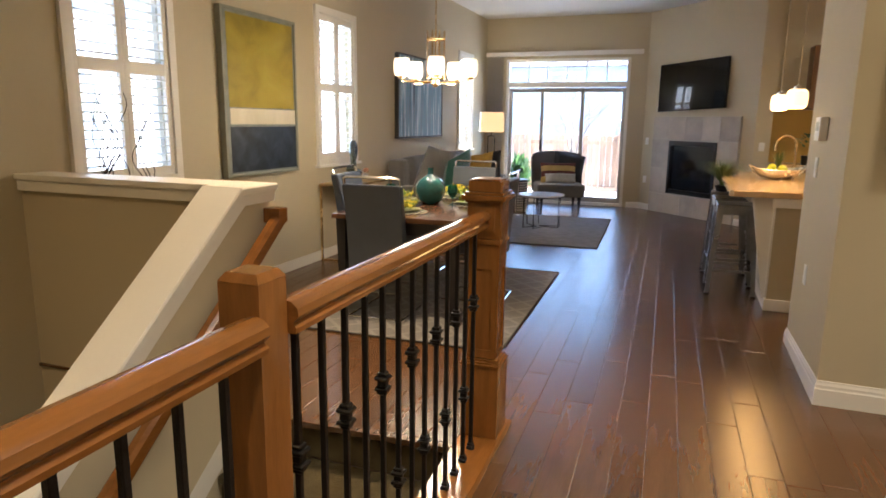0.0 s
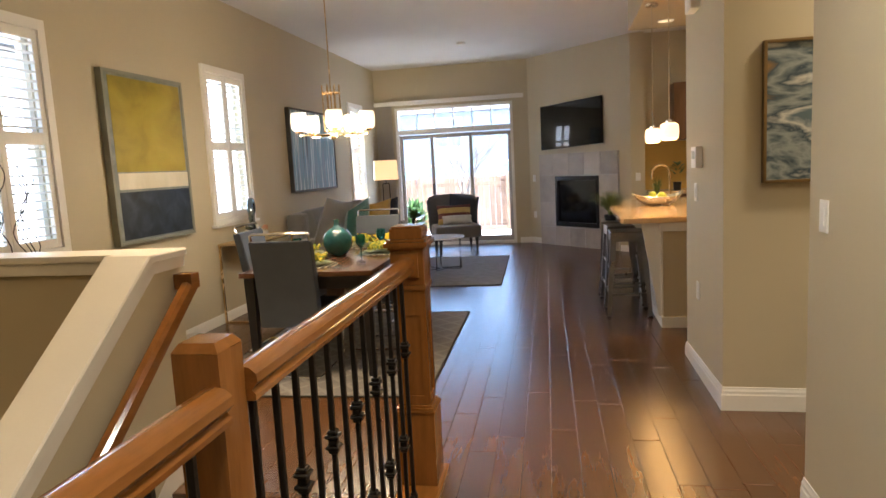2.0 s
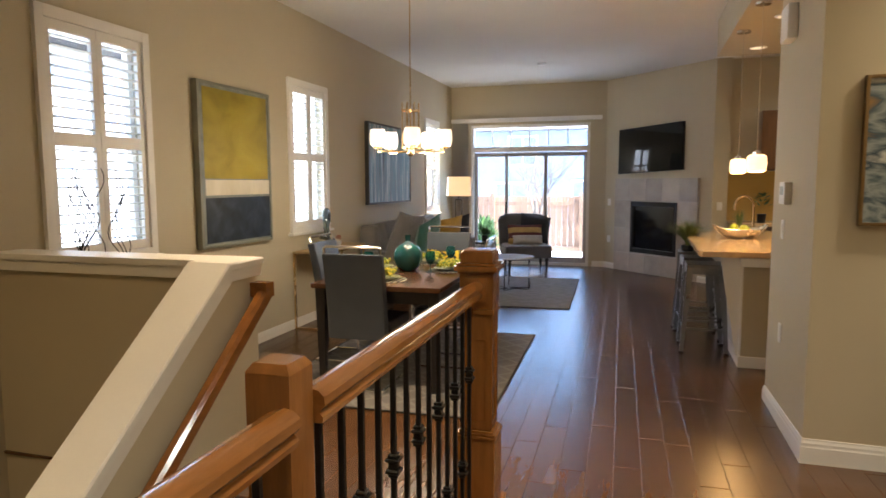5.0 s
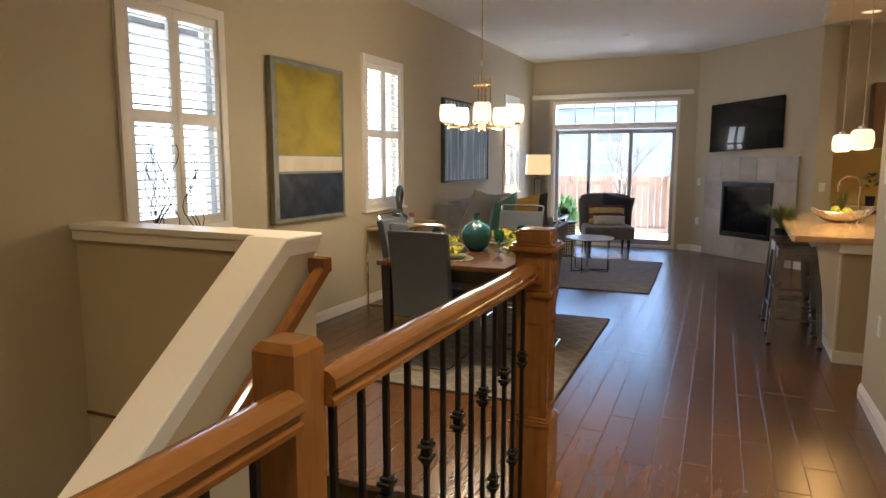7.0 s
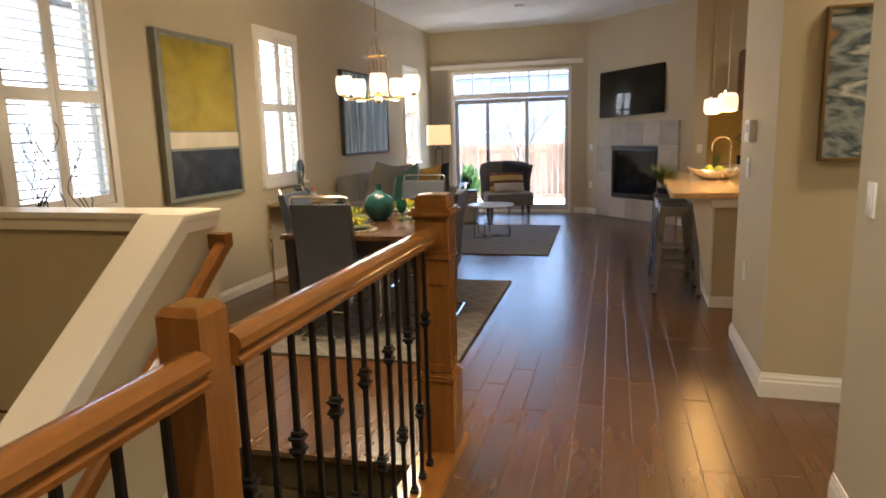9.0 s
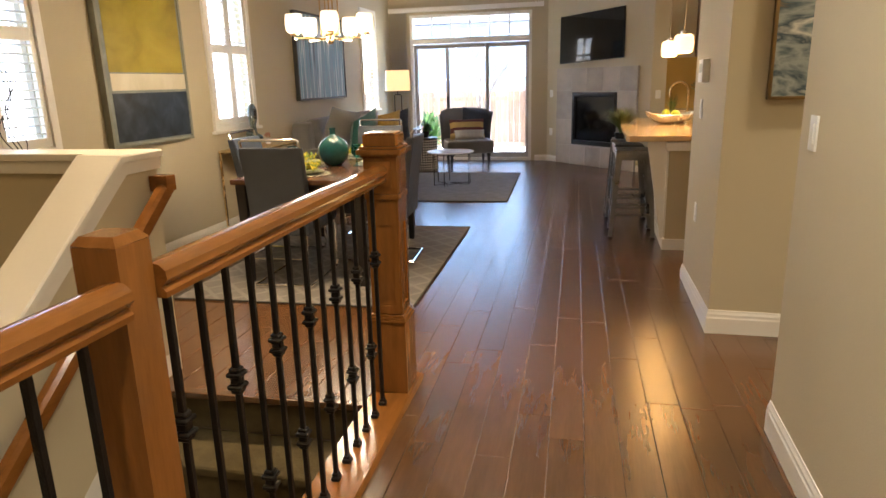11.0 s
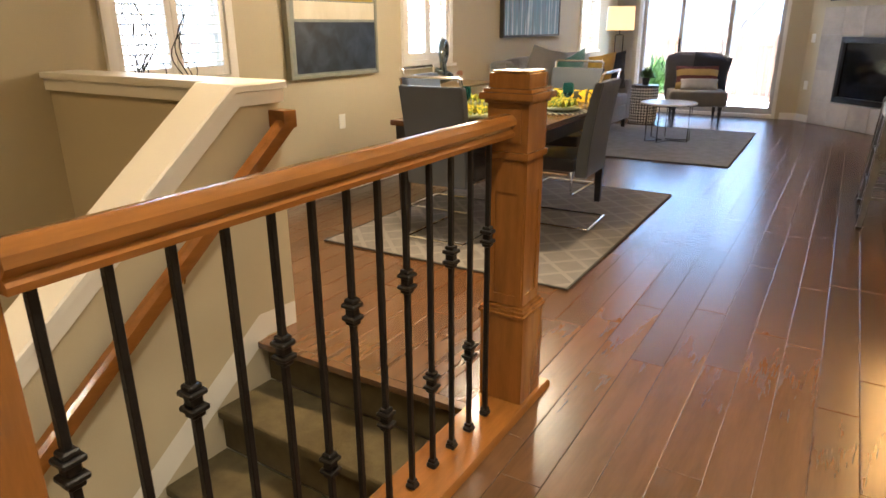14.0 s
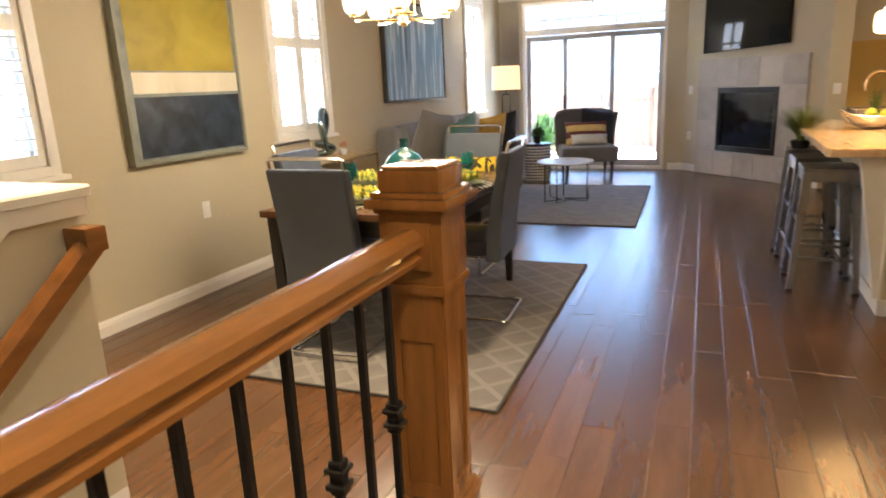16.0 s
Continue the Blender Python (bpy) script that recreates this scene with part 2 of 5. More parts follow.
M_PLASTIC = mat("white_plastic", (0.78, 0.77, 0.74), 0.4, vary=0.03, bump=0)
M_SHADE = glow("opal_glass_lit", (1.0, 0.72, 0.44), 0.18)
M_PEND = glow("pendant_glass_lit", (1.0, 0.56, 0.22), 0.30)
M_LAMPSH = glow("linen_shade_lit", (1.0, 0.53, 0.22), 0.12)
M_DOWN = glow("downlight_or_fill_lens", (1.0, 0.72, 0.40), 0.14)
M_PA_Y = brushed("ochre_canvas", [(0.22, 0.17, 0.012), (0.36, 0.275, 0.02), (0.42, 0.33, 0.035)], (1, 1.2, 1.6), 2.2)
M_PA_W = brushed("cream_canvas", [(0.62, 0.56, 0.42), (0.74, 0.68, 0.55)], (1, 3, 1), 2.5)
M_PA_N = brushed("navy_canvas", [(0.008, 0.012, 0.02), (0.018, 0.028, 0.045), (0.04, 0.055, 0.08)], (1, 2, 2), 3.5)
M_PA_G = brushed("grey_green_canvas", [(0.17, 0.19, 0.17), (0.27, 0.29, 0.26)], (1, 4, 4), 2.5)
M_PB = brushed("blue_streak_canvas", [(0.04, 0.055, 0.075), (0.19, 0.24, 0.27), (0.10, 0.23, 0.26), (0.58, 0.60, 0.60), (0.20, 0.22, 0.24)], (1, 14, 0.7), 1.2)
M_PC = brushed("wave_canvas", [(0.26, 0.15, 0.05), (0.05, 0.085, 0.11), (0.30, 0.34, 0.34), (0.03, 0.06, 0.09), (0.60, 0.60, 0.56), (0.10, 0.15, 0.18)], (2.0, 1, 5), 1.6)
M_WGLASS = mat("far_window_glass", (0.22, 0.25, 0.28), 0.1, vary=0.2, bump=0)
M_FRAMEP = mat("pale_frame", (0.24, 0.245, 0.20), 0.5, vary=0.2)
M_FRAMED = mat("dark_frame", (0.05, 0.05, 0.045), 0.5, vary=0.2)
M_GOLD = mat("gold_frame", (0.22, 0.145, 0.065), 0.4, metal=0.7, vary=0.2)
M_STRIPE = stripes("banded_pillow", ((0.42, 0.30, 0.11), (0.10, 0.03, 0.03)), 2, 5.5, 0.85)
M_ZIG = stripes("zigzag_weave", ((0.62, 0.60, 0.56), (0.03, 0.03, 0.03)), 2, 12.7, 0.7, lattice="drum")
M_PLAID = stripes("striped_placemat", ((0.03, 0.035, 0.03), (0.36, 0.35, 0.26)), 0, 28.0, 0.9)
M_NAPKIN = stripes("printed_napkin", ((0.55, 0.45, 0.04), (0.14, 0.2, 0.03)), 1, 22.0, 0.9, wobble=3.0)
M_YELP = stripes("yellow_print", ((0.66, 0.44, 0.02), (0.05, 0.045, 0.02)), 0, 9.0, 0.9, wobble=2.5)
M_PEWTER = mat("teal_silver_glass", (0.22, 0.28, 0.29), 0.10, metal=0.9, vary=0.4, scale=12, fine=60)


# ---- shapes ----
def box(bm, x0, x1, y0, y1, z0, z1, bevel=0.0, seg=2, m=None):
    r = bmesh.ops.create_cube(bm, size=1.0)
    mm = Matrix.Translation(((x0 + x1) / 2, (y0 + y1) / 2, (z0 + z1) / 2)) @ Matrix.Diagonal((abs(x1 - x0), abs(y1 - y0), abs(z1 - z0), 1))
    bmesh.ops.transform(bm, matrix=mm, verts=r["verts"])
    vs = r["verts"]
    if bevel:
        es = list({e for v in vs for e in v.link_edges})
        g = bmesh.ops.bevel(bm, geom=es, offset=bevel, segments=seg, profile=0.7, affect="EDGES", clamp_overlap=True)
        vs = list({v for f in g["faces"] for v in f.verts} | {v for v in vs if v.is_valid})
    if m is not None:
        bmesh.ops.transform(bm, matrix=m, verts=vs)
    return vs


def one(x0, x1, y0, y1, z0, z1, bevel=0.0, seg=2, m=None):
    bm = bmesh.new()
    box(bm, x0, x1, y0, y1, z0, z1, bevel, seg, m)
    return bm


def lathe(bm, prof, n=24, at=(0, 0, 0)):
    rings = []
    for r, z in prof:
        rings.append([bm.verts.new((at[0] + r * math.cos(2 * math.pi * i / n), at[1] + r * math.sin(2 * math.pi * i / n), at[2] + z)) for i in range(n)])
    for a, b in zip(rings, rings[1:]):
        for i in range(n):
            bm.faces.new((a[i], a[(i + 1) % n], b[(i + 1) % n], b[i]))
    bm.faces.new(rings[0][::-1])
    bm.faces.new(rings[-1])
    return bm


def tube(bm, pts, r, n=8, closed=False, taper=None):
    pts = [Vector(p) for p in pts]
    k = len(pts)
    rings = []
    ref = Vector((0.31, 0.17, 0.93))
    for i, p in enumerate(pts):
        a = pts[(i - 1) % k] if (closed or i) else p
        b = pts[(i + 1) % k] if (closed or i < k - 1) else p
        d = (b - a).normalized()
        u = d.cross(ref)
        if u.length < 0.05:
            u = d.cross(Vector((1, 0, 0)))
        u.normalize()
        v = d.cross(u)
        rr = r if taper is None else r + (taper - r) * i / max(1, k - 1)
        rings.append([bm.verts.new(p + rr * (u * math.cos(2 * math.pi * j / n) + v * math.sin(2 * math.pi * j / n))) for j in range(n)])
    for i in range(k if closed else k - 1):
        a, b = rings[i], rings[(i + 1) % k]
        for j in range(n):
            bm.faces.new((a[j], a[(j + 1) % n], b[(j + 1) % n], b[j]))
    if not closed:
        bm.faces.new(rings[0][::-1])
        bm.faces.new(rings[-1])
    return bm


def sweep(bm, prof, path, up=Vector((0, 0, 1))):
    """A profile (side, height) carried along a straight-sectioned path."""
    path = [Vector(p) for p in path]
    rings = []
    for i, p in enumerate(path):
        d1 = (path[i] - path[i - 1]).normalized() if i else (path[1] - path[0]).normalized()
        d2 = (path[i + 1] - path[i]).normalized() if i < len(path) - 1 else d1
        d = (d1 + d2).normalized()
        side = d.cross(up).normalized()
        h = side.cross(d).normalized()
        k = 1 / max(0.3, d.dot(d1))
        rings.append([bm.verts.new(p + side * a + h * b * k) for a, b in prof])
    n = len(prof)
    for a, b in zip(rings, rings[1:]):
        for j in range(n):
            bm.faces.new((a[j], a[(j + 1) % n], b[(j + 1) % n], b[j]))
    bm.faces.new(rings[0][::-1])
    bm.faces.new(rings[-1])
    bmesh.ops.recalc_face_normals(bm, faces=bm.faces[:])
    return bm


def prism(bm, poly, axis, a, b):
    """A polygon in the plane across an axis, drawn out from a to b."""
    def put(p, t):
        return {"x": (t, p[0], p[1]), "y": (p[0], t, p[1]), "z": (p[0], p[1], t)}[axis]
    lo = [bm.verts.new(put(p, a)) for p in poly]
    hi = [bm.verts.new(put(p, b)) for p in poly]
    n = len(poly)
    fs = [bm.faces.new(lo[::-1]), bm.faces.new(hi)]
    for i in range(n):
        fs.append(bm.faces.new((lo[i], lo[(i + 1) % n], hi[(i + 1) % n], hi[i])))
    bmesh.ops.recalc_face_normals(bm, faces=fs)
    return bm


def pillow(bm, w, h, d, m=None, n=10):
    """A stuffed cushion, standing in x and z, with pinched corners."""
    vs = []
    for s in (1, -1):
        g = []
        for i in range(n + 1):
            row = []
            for j in range(n + 1):
                u, v = 2 * i / n - 1, 2 * j / n - 1
                pin = 1 - 0.07 * (abs(u) * abs(v)) ** 0.5 * 0 - 0.06 * (1 - abs(u * v)) * max(abs(u), abs(v)) ** 6
                bulge = ((1 - u ** 4) * (1 - v ** 4)) ** 0.55
                row.append(bm.verts.new((u * w / 2 * pin, s * d / 2 * bulge, h / 2 + v * h / 2 * pin)))
            g.append(row)
        vs += [v for r in g for v in r]
        for i in range(n):
            for j in range(n):
                q = (g[i][j], g[i + 1][j], g[i + 1][j + 1], g[i][j + 1])
                bm.faces.new(q if s < 0 else q[::-1])
    bmesh.ops.remove_doubles(bm, verts=vs, dist=0.0008)
    if m is not None:
        bmesh.ops.transform(bm, matrix=m, verts=bm.verts[:])
    return bm


def obj(name, bm, material, smooth=False):
    me = bpy.data.meshes.new(name)
    bm.to_mesh(me)
    bm.free()
    me.materials.append(material)
    if smooth:
        me.shade_smooth()
        me.set_sharp_from_angle(angle=radians(38))
    return new(name, me)


def part(name, bm, material, parent, label="", smooth=True):
    o = obj(name, bm, material, smooth)
    o.parent = parent
    if label:
        o["label"] = label
    return o


def piece(name, me, parent, loc, rot=(0, 0, 0)):
    """One of many alike pieces on shared mesh data."""
    o = new(name, me)
    o.parent = parent
    o.location, o.rotation_euler = loc, rot
    return o


def meshdata(name, bm, material, smooth=False):
    me = bpy.data.meshes.new(name)
    bm.to_mesh(me)
    bm.free()
    me.materials.append(material)
    if smooth:
        me.shade_smooth()
        me.set_sharp_from_angle(angle=radians(38))
    return me


def thing(name, label, category, m=None, group="", kind=""):
    o = new(name)
    o.empty_display_size = 0.1
    if m is not None:
        o.matrix_world = m
    return tagged(o, label, category, group, kind)


def structure(name, bm, material, label="", category=""):
    return tagged(obj(name, bm, material), label, category or name.split("_")[0], kind="structure")


# ---- the shell ----
XL, YF, ZC = -4.17, 7.85, 3.18      # window wall, patio wall, ceiling
YB, XR = -5.2, 3.2                  # behind the camera, far side of the kitchen
ZLOW = -2.6                         # lower level
WY0, WY1 = -1.06, -0.915             # low wall across the stairwell
SX0, SX1 = -2.64, -1.56             # flight of stairs, between its walls
WIN = [(-0.73, 0.17), (2.05, 2.88), (6.29, 7.03)]
WZ0, WZ1 = 0.97, 2.50


def wall_x(name, x0, x1, y0, y1, z0, z1, holes, label):
    """A wall along y with openings (ya, yb, za, zb)."""
    bm = bmesh.new()
    y = y0
    for a, b, za, zb in sorted(holes):
        box(bm, x0, x1, y, a, z0, z1)
        if za > z0:
            box(bm, x0, x1, a, b, z0, za)
        box(bm, x0, x1, a, b, zb, z1)
        y = b
    box(bm, x0, x1, y, y1, z0, z1)
    return structure(name, bm, M_WALL, label, "wall")


def wall_y(name, y0, y1, x0, x1, z0, z1, holes, label):
    bm = bmesh.new()
    x = x0
    for a, b, za, zb in sorted(holes):
        box(bm, x, a, y0, y1, z0, z1)
        if za > z0:
            box(bm, a, b, y0, y1, z0, za)
        box(bm, a, b, y0, y1, zb, z1)
        x = b
    box(bm, x, x1, y0, y1, z0, z1)
    return structure(name, bm, M_WALL, label, "wall")


wall_x("wall_west", XL - 0.18, XL, YB, YF + 0.18, ZLOW, ZC, [(a + 0.03, b - 0.03, WZ0 + 0.03, WZ1 - 0.03) for a, b in WIN], "beige painted wall with three shuttered windows")
SLX0, SLX1, SLZ = -3.80, -1.685, 2.49
wall_y("wall_north", YF, YF + 0.18, XL, -1.416, -0.05, ZC, [(SLX0, SLX1, 0.0, SLZ)], "beige painted wall around the glazed patio door")
wall_y("wall_south", YB - 0.18, YB, XL, XR, ZLOW, ZC, [], "plain beige wall behind the stair hall")
# corner wall of the fireplace, at 45 degrees
bm = bmesh.new()
prism(bm, [(-1.416, YF), (0.14, YF - 1.556), (0.34, YF - 1.556), (0.34, YF)], "z", -0.05, ZC)
structure("wall_corner", bm, M_WALL, "beige angled corner wall above and beside the fireplace", "wall")
wall_y("wall_kitchen", 6.4, 6.55, 0.34, XR, -0.05, ZC, [], "beige back wall of the kitchen")
wall_x("wall_east", XR, XR + 0.15, YB, 6.55, -0.05, ZC, [], "beige side wall of the kitchen")
wall_x("wall_stub", 0.0, 0.16, 0.0, 1.06, -0.05, ZC, [], "beige wall end between hall and kitchen")
bm = bmesh.new()
box(bm, 0.16, XR, 0.0, 0.16, -0.05, ZC)
structure("wall_nook", bm, M_WALL, "beige wall of the side hall with a framed picture", "wall")
bm = bmesh.new()
box(bm, 0.068, 0.22, YB, -1.045, -0.05, ZC)
box(bm, 0.22, XR, -1.195, -1.045, -0.05, ZC)
structure("wall_hall", bm, M_WALL, "beige wall of the entrance hall", "wall")
structure("ceiling", one(XL, XR, YB, YF, ZC, ZC + 0.15), M_CEIL, "white painted ceiling with fine texture", "ceiling")
structure("ceiling_soffit", one(-0.09, XR, 1.06, 4.0, 2.80, ZC), M_WALL, "beige dropped soffit over the kitchen counter", "soffit")
structure("roof", one(XL - 0.5, XR + 0.5, YB - 0.4, YF + 0.6, ZC + 0.15, ZC + 0.4), M_ROOF, "house roof slab", "roof")
# sub-floor under the planks
bm = bmesh.new()
box(bm, XL, SX0 - 0.05, WY0 + 0.05, YF, -0.25, -0.016)
box(bm, SX0 - 0.05, SX1, -1.075, YF, -0.25, -0.016)
box(bm, SX1, XR, WY0, YF, -0.25, -0.016)
box(bm, SX1, XR, YB, WY0, -0.25, -0.016)
structure("floor", bm, M_SUB, "dark brown hardwood plank floor", "floor")
structure("floor_lower", one(XL, SX1, YB, WY0, ZLOW - 0.1, ZLOW), M_CARPET, "carpeted floor below the stairs", "floor")
structure("wall_stairs", one(SX1, SX1 + 0.1, YB, WY0 - 0.07, ZLOW, -0.02), M_WALL, "beige wall under the balustrade", "wall")


def baseboard(name, pts, label="white moulded baseboard"):
    bm = bmesh.new()
    sweep(bm, [(0, 0), (-0.016, 0), (-0.016, 0.062), (-0.012, 0.068), (-0.012, 0.078), (-0.007, 0.086), (-0.005, 0.095), (0, 0.095)], pts)
    return structure(name, bm, M_TRIM, label, "baseboard")


baseboard("baseboard_1", [(XL, WY1, 0), (XL, YF, 0)][::-1])
baseboard("baseboard_2", [(SLX0 - 0.06, YF, 0), (XL + 0.02, YF, 0)])
baseboard("baseboard_3", [(-1.235, YF - 0.181, 0), (-1.416, YF, 0), (SLX1 + 0.06, YF, 0)])
baseboard("baseboard_4", [(0.0, 1.06, 0), (0.0, 0.0, 0), (XR, 0.0, 0)][::-1])
baseboard("baseboard_5", [(0.068, YB, 0), (0.068, -1.045, 0), (XR, -1.045, 0)])
baseboard("baseboard_6", [(0.14, YF - 1.556, 0), (-0.005, YF - 1.411, 0)])


# ---- windows with louvred shutters ----
def window(name, y0, y1, label):
    w = thing(name, label, "window", pose(XL, 0, 0), kind="structure")
    bm = bmesh.new()
    for a, b, c, d in ((y0, y0 + 0.06, WZ0, WZ1), (y1 - 0.06, y1, WZ0, WZ1), (y0 + 0.06, y1 - 0.06, WZ1 - 0.07, WZ1), (y0 + 0.06, y1 - 0.06, WZ0, WZ0 + 0.05)):
        box(bm, -0.02, 0.028, a, b, c, d, 0.004)
    part("window_frame", bm, M_SHUT, w)
    part("window_sill", one(-0.02, 0.055, y0 - 0.03, y1 + 0.03, WZ0 - 0.028, WZ0 - 0.001, 0.006), M_SHUT, w)
    part("pane", one(-0.13, -0.124, y0 + 0.03, y1 - 0.03, WZ0 + 0.03, WZ1 - 0.03), M_GLASS, w).visible_shadow = False
    bm = bmesh.new()
    for a, b, c, d in ((y0 + 0.03, y0 + 0.07, WZ0 + 0.03, WZ1 - 0.03), (y1 - 0.07, y1 - 0.03, WZ0 + 0.03, WZ1 - 0.03), (y0 + 0.07, y1 - 0.07, 1.70, 1.75),
                       (y0 + 0.07, y1 - 0.07, WZ0 + 0.03, WZ0 + 0.07), (y0 + 0.07, y1 - 0.07, WZ1 - 0.07, WZ1 - 0.03)):
        box(bm, -0.15, -0.10, a, b, c, d)
    part("sash", bm, M_SHUT, w)
    ym = (y0 + y1) / 2
    for s0, s1 in ((y0 + 0.062, ym - 0.002), (ym + 0.002, y1 - 0.062)):
        bm = bmesh.new()
        zz = (WZ0 + 0.052, 1.735, WZ1 - 0.072)
        box(bm, -0.018, 0.012, s0, s0 + 0.042, zz[0], zz[2], 0.003)
        box(bm, -0.018, 0.012, s1 - 0.042, s1, zz[0], zz[2], 0.003)
        for za, zb in ((zz[0], zz[0] + 0.06), (zz[1] - 0.04, zz[1] + 0.04), (zz[2] - 0.06, zz[2])):
            box(bm, -0.018, 0.012, s0 + 0.042, s1 - 0.042, za, zb, 0.003)
        panel = part("shutter_panel", bm, M_SHUT, w)
        a, b = s0 + 0.044, s1 - 0.044
        bm = bmesh.new()
        prism(bm, [(-0.031, 0), (-0.015, 0.005), (0.015, 0.005), (0.031, 0), (0.015, -0.005), (-0.015, -0.005)], "y", a, b)
        me = meshdata("louver", bm, M_SHUT, True)
        for za, zb in ((zz[0] + 0.06, zz[1] - 0.04), (zz[1] + 0.04, zz[2] - 0.06)):
            n = round((zb - za) / 0.058)
            for i in range(n):
                piece("louver", me, panel, (-0.003, 0, za + (i + 0.5) * (zb - za) / n), (0, radians(-4), 0))
    return w


for a, b in WIN[1:]:     # area lamps added outside two side windows, on top of the sky's light
    ld = bpy.data.lights.new("window_fill", "AREA")
    ld.shape, ld.size, ld.size_y = "RECTANGLE", b - a - 0.1, WZ1 - WZ0 - 0.1
    ld.energy, ld.color = 1.0, (0.82, 0.91, 1.0)
    new("window_fill", ld).matrix_world = look((XL - 0.22, (a + b) / 2, (WZ0 + WZ1) / 2), (0, (a + b) / 2, (WZ0 + WZ1) / 2))
window("window_1", *WIN[0], "tall window with open white plantation shutters above the stairs")
window("window_2", *WIN[1], "tall window with open white plantation shutters above a console")
window("window_3", *WIN[2], "tall window with open white plantation shutters behind the sofa")

# ---- patio door ----
door = thing("door_1", "white three-panel sliding glass patio door with gridded transom", "patio door", pose(0, YF, 0), kind="structure")
bm = bmesh.new()
for a, b, c, d in ((SLX0, SLX0 + 0.05, 0, SLZ), (SLX1 - 0.05, SLX1, 0, SLZ), (SLX0 + 0.05, SLX1 - 0.05, SLZ - 0.05, SLZ), (SLX0 + 0.05, SLX1 - 0.05, 2.01, 2.10), (SLX0 + 0.05, SLX1 - 0.05, 0.0, 0.05)):
    box(bm, a, b, -0.004, 0.12, c, d, 0.004)
part("door_frame", bm, M_TRIM, door)
M_SASH = mat("door_sash", (0.42, 0.40, 0.37), 0.45, vary=0.05)
for a, b, yy in ((SLX0 + 0.05, -3.12, 0.07), (-3.18, -2.42, 0.03), (-2.48, SLX1 - 0.05, 0.07)):
    bm = bmesh.new()
    for p, q, c, d in ((a, a + 0.06, 0.05, 2.0), (b - 0.06, b, 0.05, 2.0), (a + 0.06, b - 0.06, 0.05, 0.14), (a + 0.06, b - 0.06, 1.93, 2.0)):
        box(bm, p, q, yy, yy + 0.035, c, d, 0.004)
    leaf = part("sash", bm, M_SASH, door)
    part("pane", one(a + 0.06, b - 0.06, yy + 0.014, yy + 0.02, 0.14, 1.93), M_GLASS, leaf).visible_shadow = False
part("door_handle", one(-3.16, -3.14, -0.01, 0.03, 0.92, 1.12, 0.006), M_BLACK, door)
part("pane", one(SLX0 + 0.05, SLX1 - 0.05, 0.05, 0.056, 2.10, SLZ - 0.05), M_GLASS, door).visible_shadow = False
for i in range(1, 6):
    x = SLX0 + 0.05 + (SLX1 - SLX0 - 0.1) * i / 6
    part("muntin", one(x - 0.009, x + 0.009, 0.04, 0.066, 2.10, SLZ - 0.05), M_TRIM, door)
blind = thing("vertical_blind", "grey vertical blind drawn aside at the patio door", "blind", pose(0, YF, 0))
part("headrail", one(XL + 0.01, -1.49, -0.075, -0.005, 2.535, 2.605, 0.006), M_TRIM, blind, "white headrail")
me = meshdata("slat", one(-0.002, 0.002, -0.042, 0.042, 0.04, 2.53), M_BLIND)
for i in range(13):
    piece("slat", me, blind, (XL + 0.045 + i * 0.0225, -0.052, 0), (0, 0, radians(18)))

# ---- stairs and balustrade ----
RISE, RUN, Y0 = 0.20, 0.28, -1.10
SL = RISE / RUN
bm = bmesh.new()
box(bm, XL, -2.82, WY0, WY1, ZLOW, 1.07)
low = structure("wall_low", bm, M_WALL, "beige low wall across the stairwell with white cap", "low wall")
# raking wall beside the flight, thick as the cap allows
RX0, RX1 = -2.82, -2.64
HB = -1.147                              # where the cap starts to fall
def zr(y):
    return 1.07 + (y - HB) * 0.80
bm = bmesh.new()
yl = -4.9
prism(bm, [(WY1, ZLOW), (WY1, 1.07), (HB, 1.07), (yl, zr(yl)), (yl, ZLOW)], "x", RX0, RX1)
structure("wall_raking", bm, M_WALL, "beige raking wall beside the stairs with white cap", "low wall")
bm = bmesh.new()
cap = [(-0.115, 0.0), (0.115, 0.0), (0.115, 0.024), (0.109, 0.032), (-0.109, 0.032), (-0.115, 0.024)]
sweep(bm, cap, [(-2.73, WY1 + 0.035, 1.072), (-2.73, HB, 1.072), (-2.73, yl, zr(yl) + 0.002)])
sweep(bm, [(-0.105, -0.055), (-0.0905, -0.055), (-0.0905, -0.002), (-0.109, -0.002), (-0.107, -0.03)], [(-2.73, WY1 + 0.02, 1.072), (-2.73, HB, 1.072), (-2.73, yl, zr(yl) + 0.002)])
structure("trim_raking", bm, M_TRIM, "white cap moulding on the raking stair wall", "trim")
bm = bmesh.new()
box(bm, XL + 0.001, -2.846, WY0 - 0.04, WY1 + 0.035, 1.072, 1.104, 0.006)
box(bm, XL + 0.001, -2.846, WY0 - 0.025, WY0 - 0.001, 1.012, 1.071, 0.006)
box(bm, XL + 0.001, -2.64, WY1 + 0.001, WY1 + 0.02, 1.012, 1.071, 0.006)
structure("trim_ledge", bm, M_TRIM, "white ledge on the low wall under the window", "trim")

